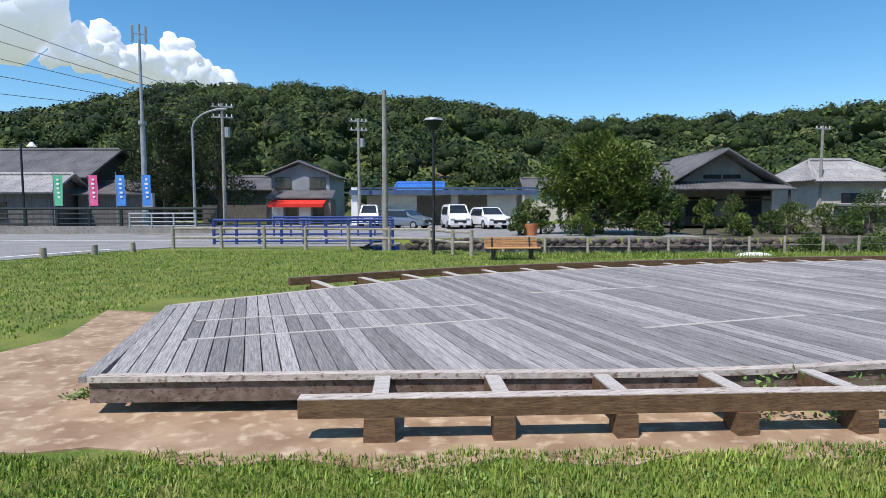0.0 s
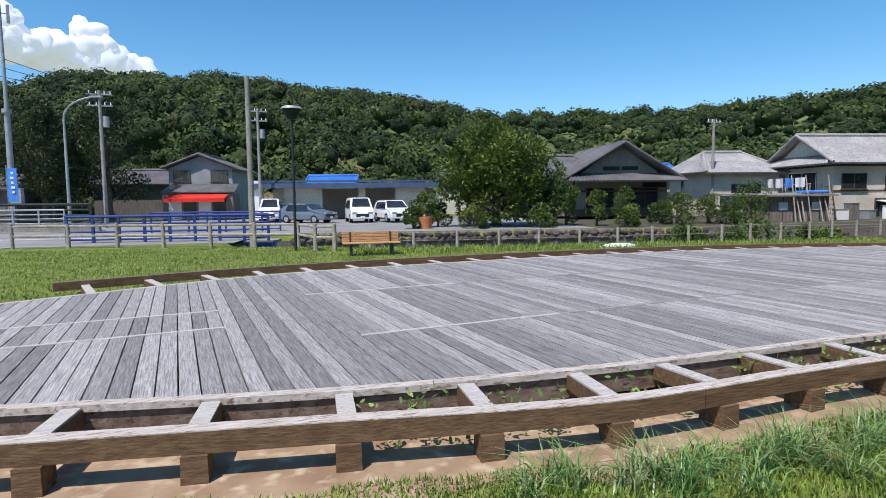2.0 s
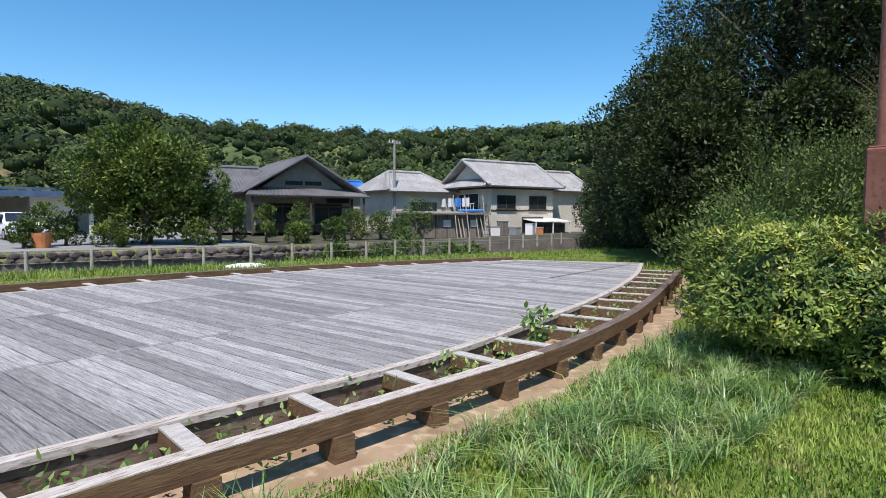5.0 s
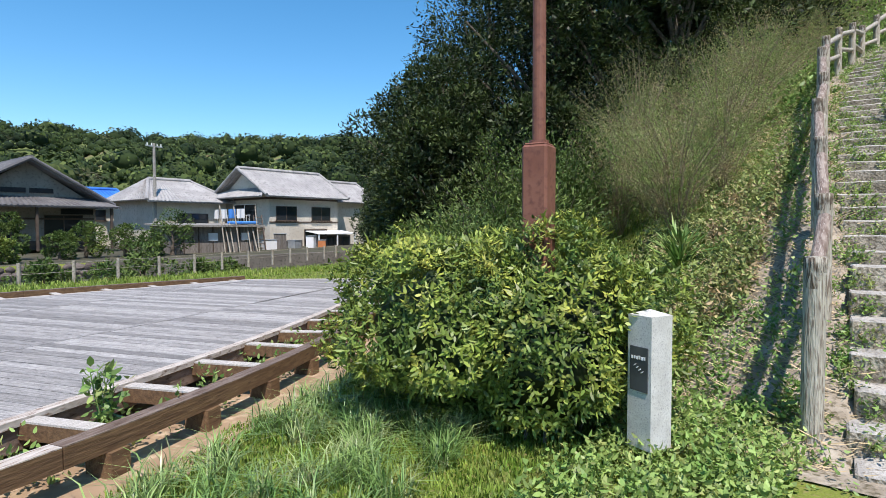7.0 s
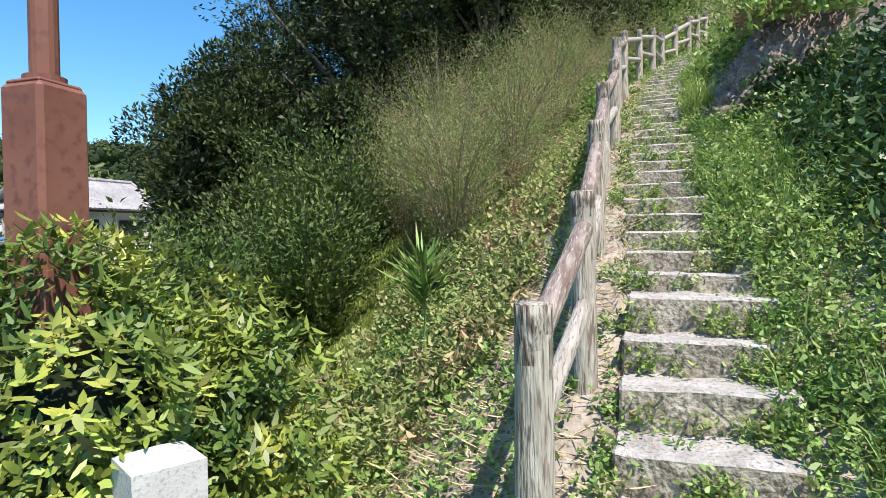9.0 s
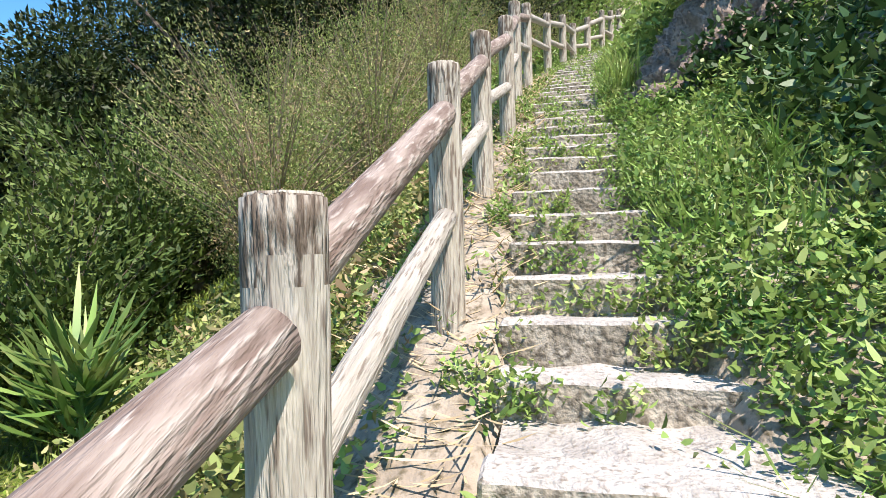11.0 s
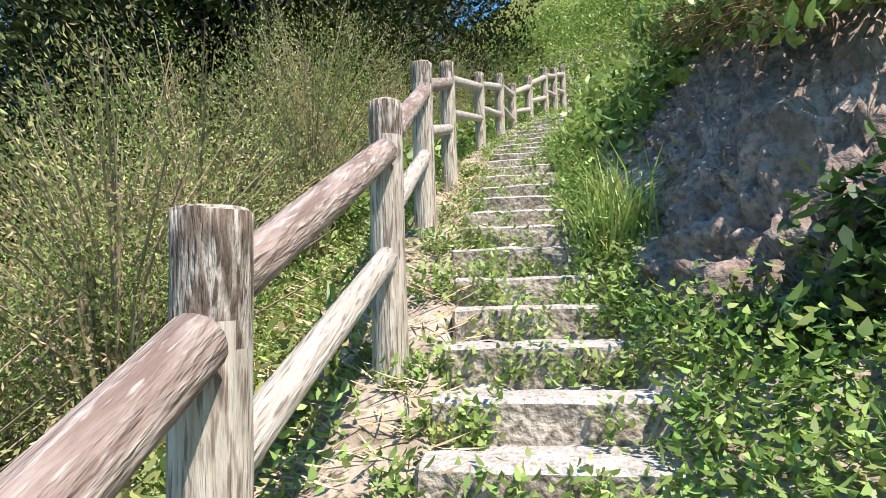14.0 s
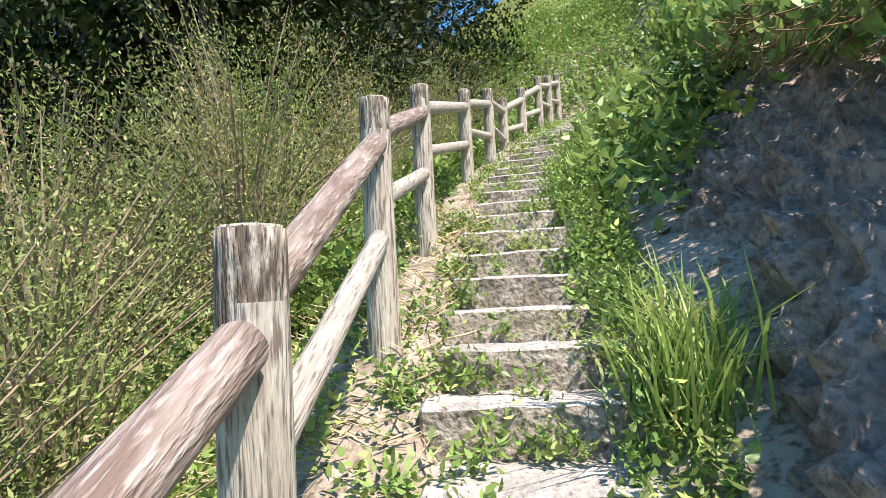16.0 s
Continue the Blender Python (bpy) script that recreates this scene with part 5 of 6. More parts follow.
for k, (x, y, h, r) in enumerate([(-24.5, 50, 10.5, 3.0), (-21.0, 53, 12.0, 3.2), (-27.5, 56, 11.0, 3.4), (-17.8, 67, 9.5, 3.0)]):
    tree("roadside_tree", x, y, 0, h, r, M_TREE, "tall dark evergreen tree behind the roadside banners", 9000, 0.26, 0.06, 90 + k, 18, group="roadside trees")
# big dark trees on the hill foot
TREES = [(34, 21.5, 14, 3.6), (31.5, 17.5, 15, 4.2), (36, 24, 12, 4), (28.5, 12.5, 14, 4.2), (31, 13.5, 16, 4.6), (35, 17, 17, 5), (27.5, 9.5, 13, 3.6), (31, 9.5, 15, 4.6), (29.5, 6.8, 13, 3.6), (26, 7.2, 8.5, 2.6), (36, 12, 16, 5), (35, 6.2, 12, 4), (40, 9, 14, 5), (33, 24.5, 6.5, 2.6), (36.5, 28, 7, 3), (40, 31, 7, 3.2), (26.5, 14.5, 5.5, 2.4), (29.5, 20, 6, 2.6), (24.2, 10.6, 5, 2.2), (24.8, 14.8, 8, 2.8), (22.8, 13.4, 5.5, 2.0), (27, 17.6, 9, 3.0), (42, 33, 7, 3), (39, 26.5, 8, 3.2)]
for k, (x, y, h, r) in enumerate(TREES):
    tree("hillside_tree", x, y, float(land(x, y)) - 0.1, h, r, M_TREE, "tall dark evergreen tree on the hillside", 19000, 0.17, 0.05, 60 + k, 26, group="hillside trees")
for k, (x, y, h, r) in enumerate([(15.5, 25.0, 1.9, 1.2), (17.2, 24.2, 1.6, 1.1), (19.0, 25.4, 2.2, 1.3), (21.0, 24.6, 1.7, 1.1), (13.4, 24.4, 1.2, 0.9), (22.8, 25.5, 1.5, 1.0)]):
    tree("river_shrub", x, y, -1.4, h, r, M_PINE, "wild green shrub growing on the river bank", 2200, 0.16, 0.1, 120 + k, 8, group="river shrubs")

# ---- hills ----
AZ = [-110, -75, -50, -35.5, -25.5, -13.6, -5.9, 2.9, 9.9, 21.5, 30.6, 43, 60, 90, 130]
EL = [5.5, 6.5, 6.9, 7.8, 10.9, 11.7, 10.7, 10.1, 8.4, 8.3, 8.1, 8.5, 9.5, 9.5, 6.5]


def hill_z(x, y):
    r = np.hypot(x, y)
    a = np.degrees(np.arctan2(x, y))
    top = 250 * np.tan(np.radians(np.interp(a, AZ, EL) - 0.9))
    k = np.clip((r - 84) / (250 - 84), 0, 1)
    lump = 2.2 * np.sin(a * 0.55) * np.sin(r * 0.045) + 1.3 * np.sin(a * 1.3 + r * 0.08)
    return top * (k ** 0.85) * np.where(r > 250, 1 - 0.2 * np.clip((r - 250) / 150, 0, 1), 1) + lump * k * (1 - k) * 4


aa, rr = np.radians(np.linspace(-110, 130, 160)), np.linspace(78, 400, 50)
A, R_ = np.meshgrid(aa, rr)
X, Yh = R_ * np.sin(A), R_ * np.cos(A)
v = np.stack([X, Yh, hill_z(X, Yh) - 0.5], -1).reshape(-1, 3)
nx = len(aa)
i = (np.arange(len(rr) - 1)[:, None] * nx + np.arange(nx - 1)[None]).reshape(-1)
tagged(raw("wooded_hill", v, np.stack([i, i + nx, i + nx + 1, i + 1], 1), M_WOODGROUND, smooth=True), "green wooded hills behind the village", "hill", kind="structure")


def woods(name, n, a0, a1, r0, r1, size, cards, seed, material, label, thin=0.0, rows=0.0):
    """Crowns of loose leaf clusters over the hills."""
    g = np.random.default_rng(seed)
    a, r = np.radians(g.uniform(a0, a1, n)), np.sqrt(g.uniform(r0**2, r1**2, n))
    if thin:
        keep = ~((a > radians(11)) & (a < radians(48)) & (r > 125) & (r < 238) & (g.random(n) < thin))
        a, r = a[keep], r[keep]
        n = len(a)
    if rows:
        r = np.round(r / rows) * rows + g.normal(0, 0.5, n)
    c = np.stack([r * np.sin(a), r * np.cos(a), np.zeros(n)], 1)
    c[:, 2] = hill_z(c[:, 0], c[:, 1])
    s = size * (0.4 + 1.3 * g.random(n) ** 2) * (0.75 + 0.35 * r / 250)
    c[:, 2] += s * 0.45
    d = unit(g.normal(0, 1, (n, cards, 3)))
    d[:, :, 2] = np.abs(d[:, :, 2]) * 1.0 - 0.12
    p = c[:, None] + d * (s[:, None, None] * g.uniform(0.75, 1.05, (n, cards, 1))) * np.array([1, 1, 0.85])
    nrm = unit(d + g.normal(0, 0.35, d.shape)).reshape(-1, 3)
    p = p.reshape(-1, 3)
    t1 = unit(np.cross(nrm, g.normal(0, 1, nrm.shape)))
    t2 = np.cross(nrm, t1)
    w = (np.repeat(s, cards) * g.uniform(0.05, 0.125, n * cards))[:, None]
    v = np.stack([p - t1 * w, p - t2 * w * 0.8, p + t1 * w, p + t2 * w * 0.8], 1).reshape(-1, 3)
    ob = raw(name, v, np.arange(len(v)).reshape(-1, 4), material)
    # a dark core in each crown stands for the shade behind its leaves
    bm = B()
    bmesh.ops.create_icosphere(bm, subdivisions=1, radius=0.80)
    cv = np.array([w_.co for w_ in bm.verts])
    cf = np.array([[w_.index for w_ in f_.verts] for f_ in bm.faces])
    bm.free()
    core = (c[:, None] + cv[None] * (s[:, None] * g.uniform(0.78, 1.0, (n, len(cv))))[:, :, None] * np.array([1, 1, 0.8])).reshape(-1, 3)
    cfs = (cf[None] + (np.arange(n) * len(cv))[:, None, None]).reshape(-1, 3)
    tagged(raw("crown_mass", core, cfs, M_WOODDARK, smooth=True), "dark cores that paint the shade inside the hill wood crowns", "woods", kind="stuff")
    return tagged(ob, label, "woods", kind="stuff")


woods("far_woods", 4600, -58, 60, 86, 262, 3.1, 110, 3, M_WOODS, "dense green woods covering the hills", 0.88)
woods("orchard_rows", 1500, 10, 49, 122, 240, 1.5, 30, 9, M_WOODS, "low orchard trees in terraced rows on the hillside", 0.0, 11.0)
woods("valley_trees", 260, -60, 55, 78, 92, 3.0, 70, 4, M_WOODS, "trees at the foot of the wooded hills")

# cloud bank over the hills
cloud = thing("cloud", -560, 900, 200, "bright white cumulus clouds over the hills", "cloud", kind="structure")
g = np.random.default_rng(12)
for (az, el, w, h, nb) in ((-38.5, 15.6, 3.6, 4.4, 30), (-24.6, 12.2, 3.0, 2.4, 30), (-30.5, 13.0, 3.6, 2.0, 24), (-44, 15, 4, 3, 14)):
    bm = B()
    for k in range(nb):
        da, de = g.normal(0, w * 0.45), abs(g.normal(0, h * 0.42)) - h * 0.3
        r = 1000 * math.radians(g.uniform(0.45, 1.0) * h * 0.72)
        a_, e_ = radians(az + da), radians(el + de - abs(da) * 0.25)
        bmesh.ops.create_icosphere(bm, subdivisions=3, radius=r, matrix=Matrix.Translation((1000 * math.sin(a_), 1000 * math.cos(a_), 1000 * math.tan(e_))))
    for v_ in bm.verts:
        v_.co += v_.normal * 11 * noise.fractal(v_.co * 0.05, 0.8, 2.1, 5)
    for f_ in bm.faces:
        f_.smooth = True
    inv(part("puff", bm, M_CLOUD, cloud), cloud)

# ---- hillside planting ----
def scatter(n, x0, x1, y0, y1):
    return np.stack([RNG.uniform(x0, x1, n), RNG.uniform(y0, y1, n)], 1)


def on_land(q, dz=0.0):
    return np.column_stack([q, land(q[:, 0], q[:, 1]) + dz])


def off_deck(q, margin=0.0):
    f = np.interp(q[:, 0], [p[0] for p in BEAM_F], [p[1] for p in BEAM_F])
    b = np.interp(q[:, 0], [p[0] for p in BEAM_B], [p[1] for p in BEAM_B])
    return (q[:, 1] < f - 0.42 - margin) | (q[:, 1] > b + 0.1 + margin) | (q[:, 0] < -5.3) | (q[:, 0] > 19.6)


def herbs(name, q, per, size, height, material, label, category="weeds"):
    """Low broad-leaved plants: stalks of leaves at several heights."""
    base = on_land(q)
    n = len(base)
    h = height * RNG.uniform(0.4, 1.2, n)
    pp = np.repeat(base, per, 0)
    k = np.tile((np.arange(per) + 0.6) / per, n)
    pp[:, 2] += np.repeat(h, per) * k
    pp[:, :2] += RNG.normal(0, size * 0.7, (len(pp), 2))
    out = np.column_stack([RNG.normal(0, 1, (len(pp), 2)), RNG.normal(0.15, 0.3, len(pp))])
    v, f = random_leaves(pp, unit(out), size, size * 0.5, 0.35, 0.1, 0.25)
    return tagged(raw(name, v, f, material), label, category, kind="stuff")


q = scatter(15000, 12.6, 27, 0.4, 2.6)
yr = fence_y(q[:, 0]) - 0.98 + 0.12 * ripple(q[:, 0] * 2, q[:, 1])
q = q[(q[:, 1] < yr)]
q = q[RNG.random(len(q)) < np.clip(1.15 - 0.42 * (fence_y(q[:, 0]) - 1.0 - q[:, 1]), 0.25, 1)]
q = q[(q[:, 1] > 1.95) | (q[:, 0] < 19.6) | (q[:, 0] > 23.6)]
herbs("bank_weeds", q, 9, 0.046, 0.20, M_HERB, "bright green leafy weeds on the bank beside the steps")
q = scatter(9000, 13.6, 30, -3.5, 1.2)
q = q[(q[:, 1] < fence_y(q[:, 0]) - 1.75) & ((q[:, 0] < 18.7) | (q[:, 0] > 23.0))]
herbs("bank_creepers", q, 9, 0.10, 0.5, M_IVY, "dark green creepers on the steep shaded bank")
c_ = scatter(800, 12.8, 31, 1.2, 3.3)
q = np.repeat(c_, 7, 0) + RNG.normal(0, 0.045, (800 * 7, 2))
edge_d = fence_y(q[:, 0]) - q[:, 1]
herbs("step_weeds", q[((edge_d > 0.0) & (edge_d < 0.24)) | (np.repeat(RNG.random(800), 7) < 0.2) & (edge_d > 0) & (edge_d < 1.1)], 7, 0.045, 0.15, M_HERB, "small green weeds growing between the steps")
rw = []
for (x0, z0), (x1, z1) in zip(NOSES, NOSES[1:]):
    for k in range(int(RNG.integers(3, 7))):
        yy = float(fence_y(x1)) - 0.22 - RNG.choice([RNG.uniform(0, 0.2), RNG.uniform(0.2, 0.7), RNG.uniform(0.6, 0.92)])
        m = int(RNG.integers(4, 11))
        rw.append(np.column_stack([RNG.normal(x1 - 0.05, 0.025, m), RNG.normal(yy, 0.06, m), np.full(m, z0 - 0.01)]))
rw = np.concatenate(rw)
pp = np.repeat(rw, 8, 0)
pp[:, 2] += np.repeat(RNG.uniform(0.4, 1.15, len(rw)), 8) * 0.18 * np.tile(np.arange(1, 9) / 8, len(rw))
pp[:, :2] += RNG.normal(0, 0.028, (len(pp), 2))
v, f = random_leaves(pp, unit(np.column_stack([RNG.normal(-0.3, 1, len(pp)), RNG.normal(0, 1, len(pp)), RNG.normal(0.2, 0.3, len(pp))])), 0.043, 0.022, 0.35, 0.1, 0.25)
tagged(raw("riser_weeds", v, f, M_HERBPALE), "tufts of small weeds rooted at the foot of the risers", "weeds", kind="stuff")
q = scatter(6500, 13.0, 31, 2.4, 5.2)
q = q[ripple(q[:, 0] * 1.6, q[:, 1] * 1.9) > -0.5]
herbs("fence_weeds", q[(q[:, 1] > fence_y(q[:, 0]) + 0.06)], 7, 0.058, 0.24, M_HERB, "green weeds below the log fence")
q = scatter(2300, 11.2, 13.9, 0.6, 3.7)
herbs("path_weeds", q[(q[:, 1] > 2.5) | (q[:, 1] < 1.5)], 9, 0.055, 0.20, M_HERBPALE, "leafy weeds round the stone marker")
q = scatter(9000, 13, 25, 0.5, 2.6)
q = q[(q[:, 1] < fence_y(q[:, 0]) - 1.0) & (ripple(q[:, 0] * 1.4, q[:, 1] * 2.0) > 0.15) & ((q[:, 0] < 18.4) | (q[:, 0] > 22.5))]
v, f = blades(on_land(q), 0.34, 0.011, 0.8)
tagged(raw("bank_blades", v, f, M_HERB), "long grass among the weeds beside the steps", "grass", kind="stuff")
q = scatter(700, 13, 25, 0.6, 2.4)
q = q[q[:, 1] < fence_y(q[:, 0]) - 1.1]
q = q[(q[:, 1] > 2.02) | (q[:, 0] < 19.4) | (q[:, 0] > 23.6)]
herbs("tall_weeds", q, 11, 0.06, 0.40, M_HERBPALE, "taller broad-leaved weeds on the bank beside the steps")
q = scatter(2600, 14.2, 19.5, 3.3, 5.6)
q = q[ripple(q[:, 0] * 1.2 + 2, q[:, 1] * 1.5) > -0.3]
herbs("slope_scrub", q, 9, 0.07, 0.45, M_SHRUB, "low pale green scrub on the slope below the fence")
q = RNG.normal((-3.22, 5.04), (0.06, 0.03), (14, 2))
herbs("corner_weed", q, 8, 0.04, 0.08, M_HERB, "small weed at the corner of the wooden deck")
# dry straw on the slope
q = scatter(9000, 13, 24, 2.1, 4.4)
q = q[(q[:, 1] > fence_y(q[:, 0]) - 0.24)]
p = on_land(q, 0.02)
a = RNG.uniform(0, 6.28, len(p))
ax = np.stack([np.cos(a), np.sin(a), RNG.uniform(-0.1, 0.25, len(p))], 1)
v, f = leaf_arrays(p, unit(ax), unit(np.cross(ax, [0, 0, 1.0])), 0.20 * RNG.uniform(0.5, 1.4, len(p)), 0.009)
tagged(raw("dry_grass", v, f, M_STRAW), "dry straw lying on the soil below the fence", "dry grass", kind="stuff")


def feathery(name, x, y, r, h, seed, label, material, n=5200, leaf=0.05):
    """A shrub of arching twigs set with small leaves."""
    g = np.random.default_rng(seed)
    z = float(land(x, y))
    t = thing(name, x, y, z, label, "shrub", "shrubs on the slope")
    twigs = 46
    pts, out = [], []
    bm = B()
    for k in range(twigs):
        a, s = g.uniform(0, 6.28), math.sqrt(g.uniform(0.02, 1)) * r
        tip = Vector((math.cos(a) * s, math.sin(a) * s, h * g.uniform(0.65, 1.1) * (1 - 0.35 * (s / r) ** 2)))
        mid = Vector((tip.x * 0.35, tip.y * 0.35, tip.z * 0.65))
        rod(bm, (0, 0, 0), mid, 0.012, 0.008, 4)
        rod(bm, mid, tip, 0.008, 0.003, 4)
        m = n // twigs
        q = g.uniform(0.15, 1, m)[:, None]
        base = np.where(q < 0.5, np.array(mid) * q * 2, np.array(mid) + (np.array(tip) - np.array(mid)) * (q - 0.5) * 2)
        pts.append(base + g.normal(0, r * 0.11, (m, 3)))
        out.append(np.repeat(np.array([[math.cos(a), math.sin(a), 0.6]]), m, 0))
    part("branchwork", bm, M_TWIG if material is M_SHRUB else M_BARK, t)
    pts, out = np.concatenate(pts), np.concatenate(out)
    v, f = random_leaves(pts, out, leaf, leaf * 0.42, 0.8, 0.2, 0.15, True)
    raw("leaves", v, f, material, t)
    return t


SLOPE = [(20.2, 6.6, 1.4, 3.0), (22.4, 7.0, 1.8, 4.2), (24.5, 8.0, 1.9, 4.5), (18.3, 4.9, 1.25, 2.0), (19.6, 4.5, 1.2, 1.9), (20.8, 4.9, 1.4, 2.1), (22.2, 4.6, 1.3, 1.9), (23.6, 5.0, 1.4, 2.0), (20.0, 5.8, 1.3, 2.1), (21.2, 6.5, 1.5, 2.4), (25.0, 4.7, 1.3, 1.7), (26.6, 4.7, 1.4, 1.7), (28.3, 4.3, 1.4, 1.7), (24.0, 6.4, 1.6, 3.2), (30.0, 3.9, 1.4, 1.6), (26.2, 7.0, 1.8, 3.8), (28.2, 6.4, 1.7, 3.2), (30.4, 5.8, 1.7, 2.6)]
for k, (x, y, r, h) in enumerate(SLOPE):
    feathery("feathery_shrub", x, y, r, h * (1.45 if y < 5.2 and x > 22 else 1.2 if y < 5.2 else 0.95), 200 + k, "pale green feathery shrub with reddish tips on the slope", M_SHRUB, 15000, 0.034)
for k, (x, y, r, h) in enumerate([(15.6, 7.6, 1.2, 1.8), (19.6, 7.6, 1.5, 3.2), (20.4, 9.4, 1.8, 4.0), (18.0, 7.0, 1.2, 2.2), (18.9, 8.6, 1.6, 2.6), (16.7, 8.0, 1.3, 2.0)]):
    feathery("leafy_shrub", x, y, r, h, 300 + k, "dark green leafy shrub at the foot of the slope", M_PINE, 8000, 0.10)
# upper slope scrub
q = scatter(9000, 22, 40, -2, 7)
herbs("upper_scrub", q[(q[:, 1] > fence_y(q[:, 0]) + 0.4) | (q[:, 0] > 32) | (q[:, 1] < fence_y(q[:, 0]) - 1.3)], 6, 0.13, 0.7, M_HERB, "green scrub covering the upper slope")

# weeds with rosettes of long leaves below the fence
def rosette(x, y, stem, n, length, width, label):
    t = thing("rosette_weed", x, y, float(land(x, y)), label, "plant")
    at = np.array([[0, 0, stem]]).repeat(n, 0) + RNG.normal(0, 0.02, (n, 3)) - np.array([0, 0, 1.0]) * RNG.uniform(0, 0.35, (n, 1))
    k = RNG.uniform(0, 6.28, n)
    axis = unit(np.stack([np.cos(k), np.sin(k), RNG.uniform(-0.1, 1.3, n)], 1))
    v, f = leaf_arrays(at, axis, unit(np.cross(axis, [0.05, 0.02, 1.0])), length * RNG.uniform(0.6, 1.2, n), width, 0.2)
    raw("leaves", v, f, M_HERB, t)
    part("stalk", rod(B(), (0, 0, -0.05), (0, 0, stem), 0.014, 0.008, 6), M_HERB, t)


rosette(15.72, 4.08, 1.0, 110, 0.36, 0.032, "large spiky rosette of long narrow green leaves")
rosette(19.45, 3.30, 0.42, 60, 0.17, 0.022, "small weed with whorls of narrow leaves by the fence")

# ---- rock face ----
bm = B()
bmesh.ops.create_icosphere(bm, subdivisions=7, radius=1)
for v_ in bm.verts:
    d_ = v_.co.normalized()
    k = (abs(d_.x) ** 3.4 + abs(d_.y) ** 3.4 + abs(d_.z) ** 3.4) ** (-1 / 3.4)
    v_.co = Vector((21.6 + 2.45 * k * d_.x, 0.42 + 1.38 * k * d_.y, 3.35 + 1.9 * k * d_.z))
    v_.co.z += 0.42 * (v_.co.x - 21.6)
    v_.co.y -= 0.34 * (v_.co.z - 3.6)
bm.normal_update()
for v_ in bm.verts:
    q_ = v_.co.copy()
    v_.co += v_.normal * (0.16 * noise.fractal(Vector((q_.x * 0.9, q_.y * 0.9, q_.z * 0.7)), 1.0, 2.0, 3) + 0.07 * noise.fractal(q_ * 4.5, 0.7, 2.0, 5) + 0.05 * noise.voronoi(q_ * 4)[0][0] - 0.08 * noise.voronoi(q_ * 8)[0][0] + 0.10 * noise.fractal(q_ * 12, 0.6, 2.0, 4))
near_end = [(v_.co.copy(), v_.normal.copy()) for v_ in bm.verts if v_.co.x < 19.35 + 0.2 * noise.noise(v_.co * 2) and v_.normal.x < -0.35 and v_.co.z > 2.0 and v_.co.y > -1.0]
for f_ in bm.faces:
    f_.smooth = True
tagged(part("rock_face", bm, M_ROCK), "rough grey-brown rock face beside the steps", "rock", kind="structure")


# ivy over the sun-facing rock end; its dark colour supplies the shade
pick = RNG.integers(0, len(near_end), 6000)
p = np.array([near_end[k][0] for k in pick])
d_ = np.array([near_end[k][1] for k in pick])
p = p + d_ * RNG.uniform(0.0, 0.2, (len(p), 1)) + RNG.normal(0, 0.03, p.shape)
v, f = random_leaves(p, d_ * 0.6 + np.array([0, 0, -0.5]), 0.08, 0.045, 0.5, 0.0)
tagged(raw("rock_ivy", v, f, M_IVY), "ivy covering the near end of the rock, darkened to stand for shade", "ivy", kind="stuff")


def crest(n, x0, x1, y0, y1, dz):
    """Places on the sloping top edge of the rock."""
    x, y = RNG.uniform(x0, x1, n), RNG.uniform(y0, y1, n)
    z = 4.68 + 0.42 * (x - 20.0) - 0.7 * np.clip(y - 1.1, 0, 1) ** 1.4
    return np.column_stack([x, y, z + RNG.uniform(-dz, dz, n)])


p = crest(7500, 19.3, 23.6, 0.2, 1.45, 0.20)
v, f = random_leaves(p, np.tile([-0.3, 0.25, 0.5], (len(p), 1)), 0.10, 0.045, 0.8, 0.2)
tagged(raw("overhang_creepers", v, f, M_HERB), "green creepers hanging over the top of the rock", "creepers", kind="stuff")
p = crest(1500, 19.3, 21.6, 0.8, 1.50, 0.12)
axis = unit(np.column_stack([RNG.normal(-0.1, 0.4, len(p)), RNG.normal(0.5, 0.3, len(p)), RNG.normal(-0.6, 0.4, len(p))]))
v, f = leaf_arrays(p, axis, unit(np.cross(axis, [0.3, 0.1, 1.0])), 0.13 * RNG.uniform(0.5, 1.3, len(p)), 0.011)
tagged(raw("dry_overhang", v, f, M_DEAD), "dry brown stems hanging over the rock edge", "dry grass", kind="stuff")

# ---- grass ----
def grass(name, q, h, w, label, lean=0.45, material=None):
    v, f = blades(on_land(q), h, w, lean)
    return tagged(raw(name, v, f, material or M_GRASS), label, "grass", kind="stuff")


q = scatter(250000, -7, 13.5, 1.2, 6.4)
f_ = np.interp(q[:, 0], [p_[0] for p_ in BEAM_F], [p_[1] for p_ in BEAM_F]) - 0.30 + 0.07 * ripple(q[:, 0] * 3, q[:, 1] * 3)
q = q[(q[:, 1] < f_) & (q[:, 1] > f_ - 2.3 - np.clip((q[:, 0] - 7) * 0.5, 0, 1.8))]
grass("mown_grass", q, 0.055, 0.010, "short mown grass beside the deck")
q = scatter(105000, -14, 24, 5.5, 22.4)
q = q[off_deck(q, 0.1) & ~((q[:, 0] > -5.6) & (q[:, 0] < 0) & (q[:, 1] < 9.4))]
grass("lawn_grass", q, 0.05, 0.022, "mown lawn behind the deck")
q = scatter(9000, 1.5, 27, 18.8, 21.2)
grass("bank_grass", q, 0.15, 0.016, "longer grass along the river bank")
q = np.repeat(scatter(520, 3.2, 12.8, 2.4, 6.3), 60, 0)
q = q + RNG.normal(0, 0.055, q.shape)
f_ = np.interp(q[:, 0], [p_[0] for p_ in BEAM_F], [p_[1] for p_ in BEAM_F])
d_ = f_ - 0.45 - q[:, 1]
q = q[(d_ > 0) & (d_ < 0.25 + 0.19 * (q[:, 0] - 3.2)) & (d_ < 3)]
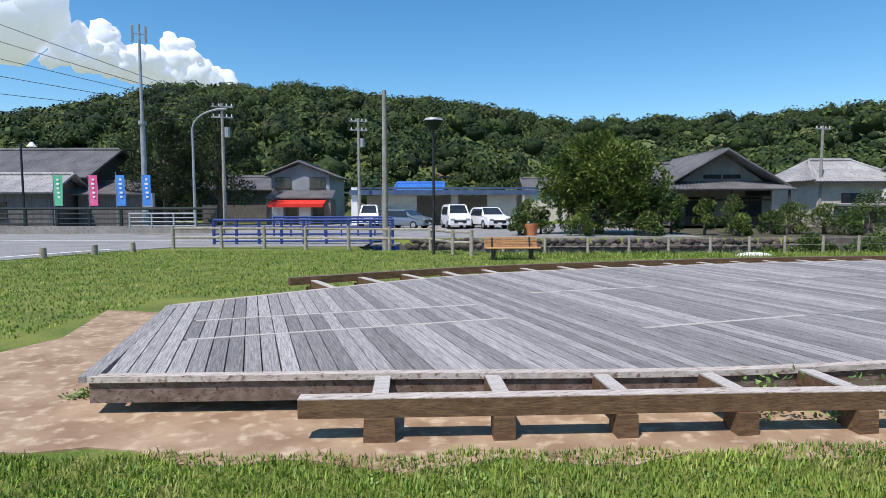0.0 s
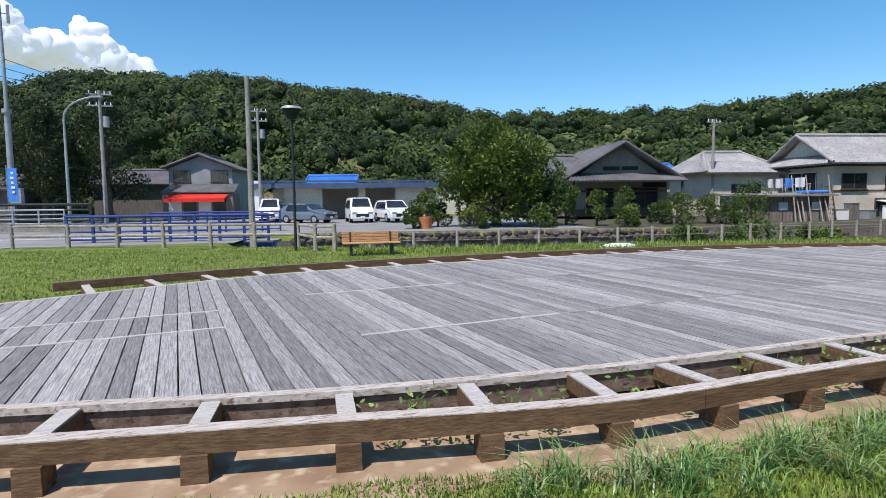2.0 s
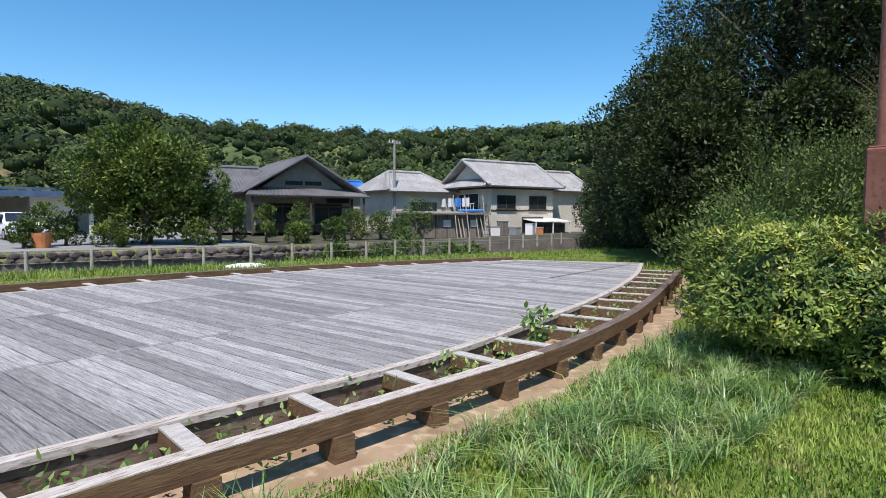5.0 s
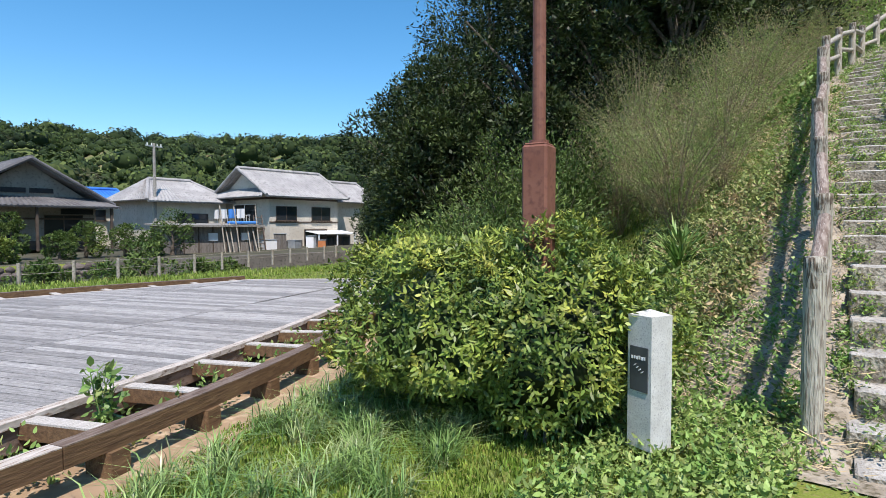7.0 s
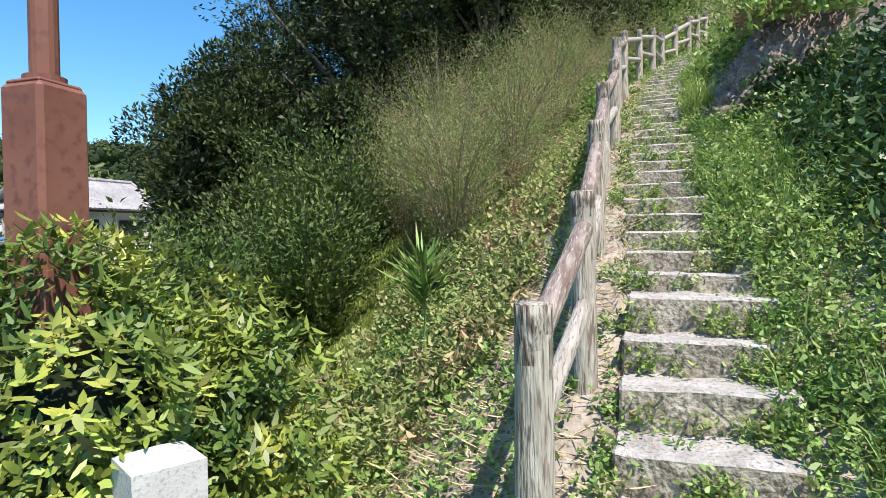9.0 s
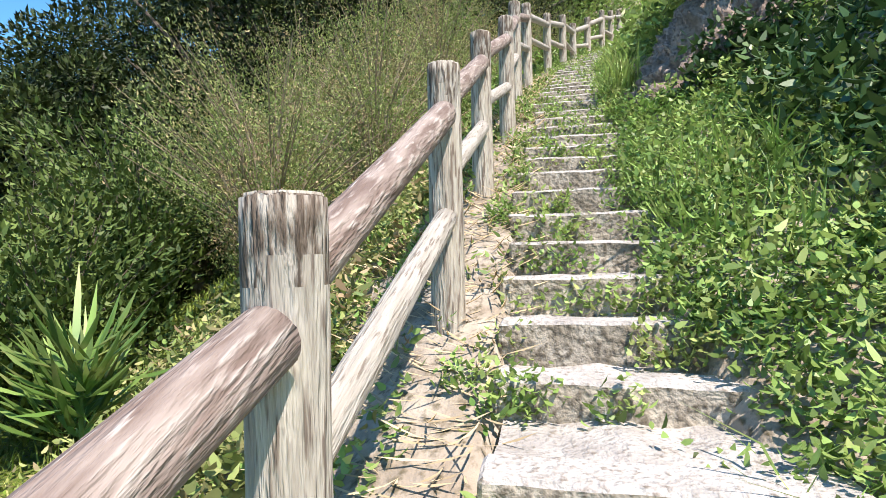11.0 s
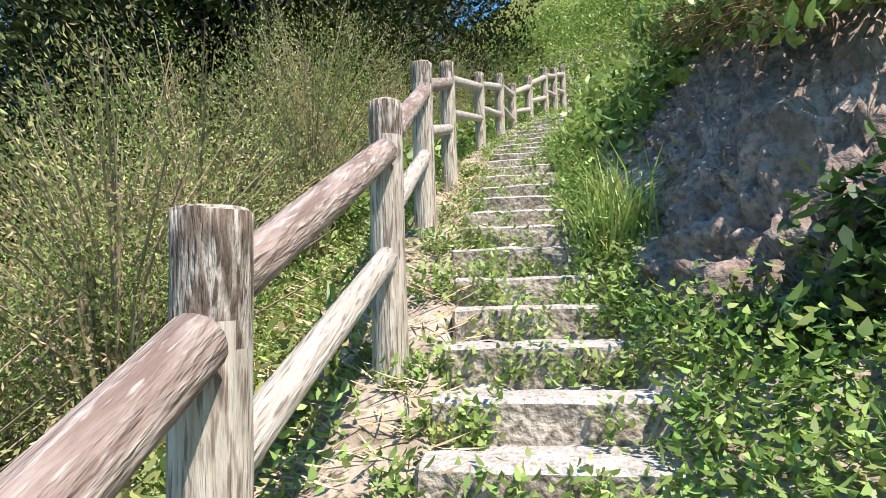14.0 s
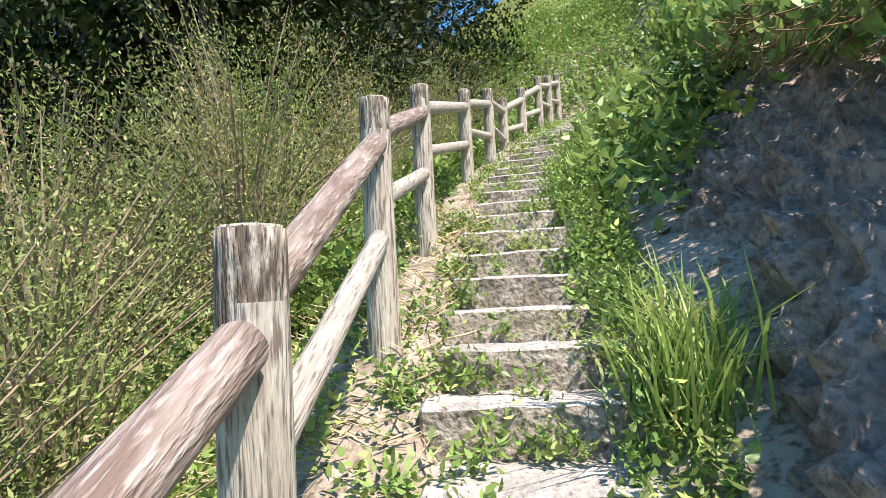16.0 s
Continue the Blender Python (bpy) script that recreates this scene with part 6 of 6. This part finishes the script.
grass("tall_grass", q, 0.25, 0.010, "long uncut grass tufts beside the deck", 1.05, M_TUFT)
q = scatter(9000, 12.5, 24, 5.6, 16)
q = q[off_deck(q, 0.1)]
grass("rough_grass", q, 0.22, 0.012, "rough grass at the foot of the hill", 0.7)
q = scatter(2600, -6.0, 12.8, 0.8, 6.0)
q = q[off_deck(q, 0.0)]
herbs("lawn_weeds", q[ripple(q[:, 0] * 1.7, q[:, 1] * 2.1) > 0.1], 7, 0.035, 0.06, M_HERB, "small leafy weeds in the lawn")
tuft = np.column_stack([RNG.normal(20.45, 0.10, 260), RNG.normal(2.0, 0.08, 260)])
v, f = blades(on_land(tuft), 0.48, 0.012, 0.7)
tagged(raw("grass_tuft", v, f, M_HERBPALE), "tall tuft of broad grass beside the rock", "grass", kind="stuff")
plant = thing("leafy_weed", 10.25, 6.5, 0, "tall leafy weed growing up between the deck joists", "plant")
pk = np.repeat(np.column_stack([RNG.normal(0, 0.09, 26), RNG.normal(0, 0.09, 26), np.zeros(26)]), 7, 0)
pk[:, 2] = RNG.uniform(0.12, 0.62, len(pk))
v, f = random_leaves(pk, unit(RNG.normal(0, 1, pk.shape)), 0.085, 0.045, 0.3, 0.2)
raw("foliage", v, f, M_HERB, plant)
for k in range(8):
    part("stalk", rod(B(), (RNG.normal(0, 0.05), RNG.normal(0, 0.05), 0), (RNG.normal(0, 0.09), RNG.normal(0, 0.09), 0.58), 0.006, 0.003, 5), M_HERB, plant)
# weeds between the joists
wp = []
for k in range(3, len(joist_f) - 1):
    a, b = joist_f[k], joist_f[k + 1]
    m = int(RNG.integers(4, 22))
    s = RNG.uniform(0.15, 0.85, (m, 1))
    inw = np.array([-(b - a)[1], (b - a)[0]])
    wp.append(a + (b - a) * s + unit(inw) * RNG.uniform(0.12, 0.5, (m, 1)))
base = np.column_stack([np.concatenate(wp), np.zeros(sum(map(len, wp)))])
pp = np.repeat(base, 9, 0)
pp[:, 2] += RNG.uniform(0.05, 0.36, len(pp)) * np.repeat(RNG.uniform(0.4, 1.2, len(base)), 9)
pp[:, :2] += RNG.normal(0, 0.05, (len(pp), 2))
v, f = random_leaves(pp, unit(RNG.normal(0, 1, pp.shape)), 0.06, 0.03, 0.3, 0.2)
tagged(raw("joist_weeds", v, f, M_HERB), "weeds sprouting between the deck joists", "weeds", kind="stuff")

# ---- deck planks ----
near, rest = PLANKS[:300], PLANKS[300:]
for uc, a, b in near:
    o = new("plank", unit_plank)
    o.parent = deck
    x, y = to_xy(uc, (a + b) / 2)
    o.matrix_parent_inverse = deck.matrix_world.inverted()
    o.matrix_basis = pose(x, y, DECK_Z - 0.02 + RNG.uniform(-0.0015, 0.0015), 0, 0, 19 + RNG.uniform(-0.05, 0.05)) @ Matrix.Diagonal((PITCH - GAP - RNG.uniform(0, 0.004), b - a - 0.004, 0.04, 1))
bm = B()
for uc, a, b in rest:
    x, y = to_xy(uc, (a + b) / 2)
    box(bm, (x, y, DECK_Z - 0.02 + RNG.uniform(-0.0015, 0.0015)), (PITCH - GAP, b - a - 0.004, 0.04), 19)
tagged(dpart("far_planks", bm, M_PLANKFAR, "grey planks towards the bow"), kind="stuff")
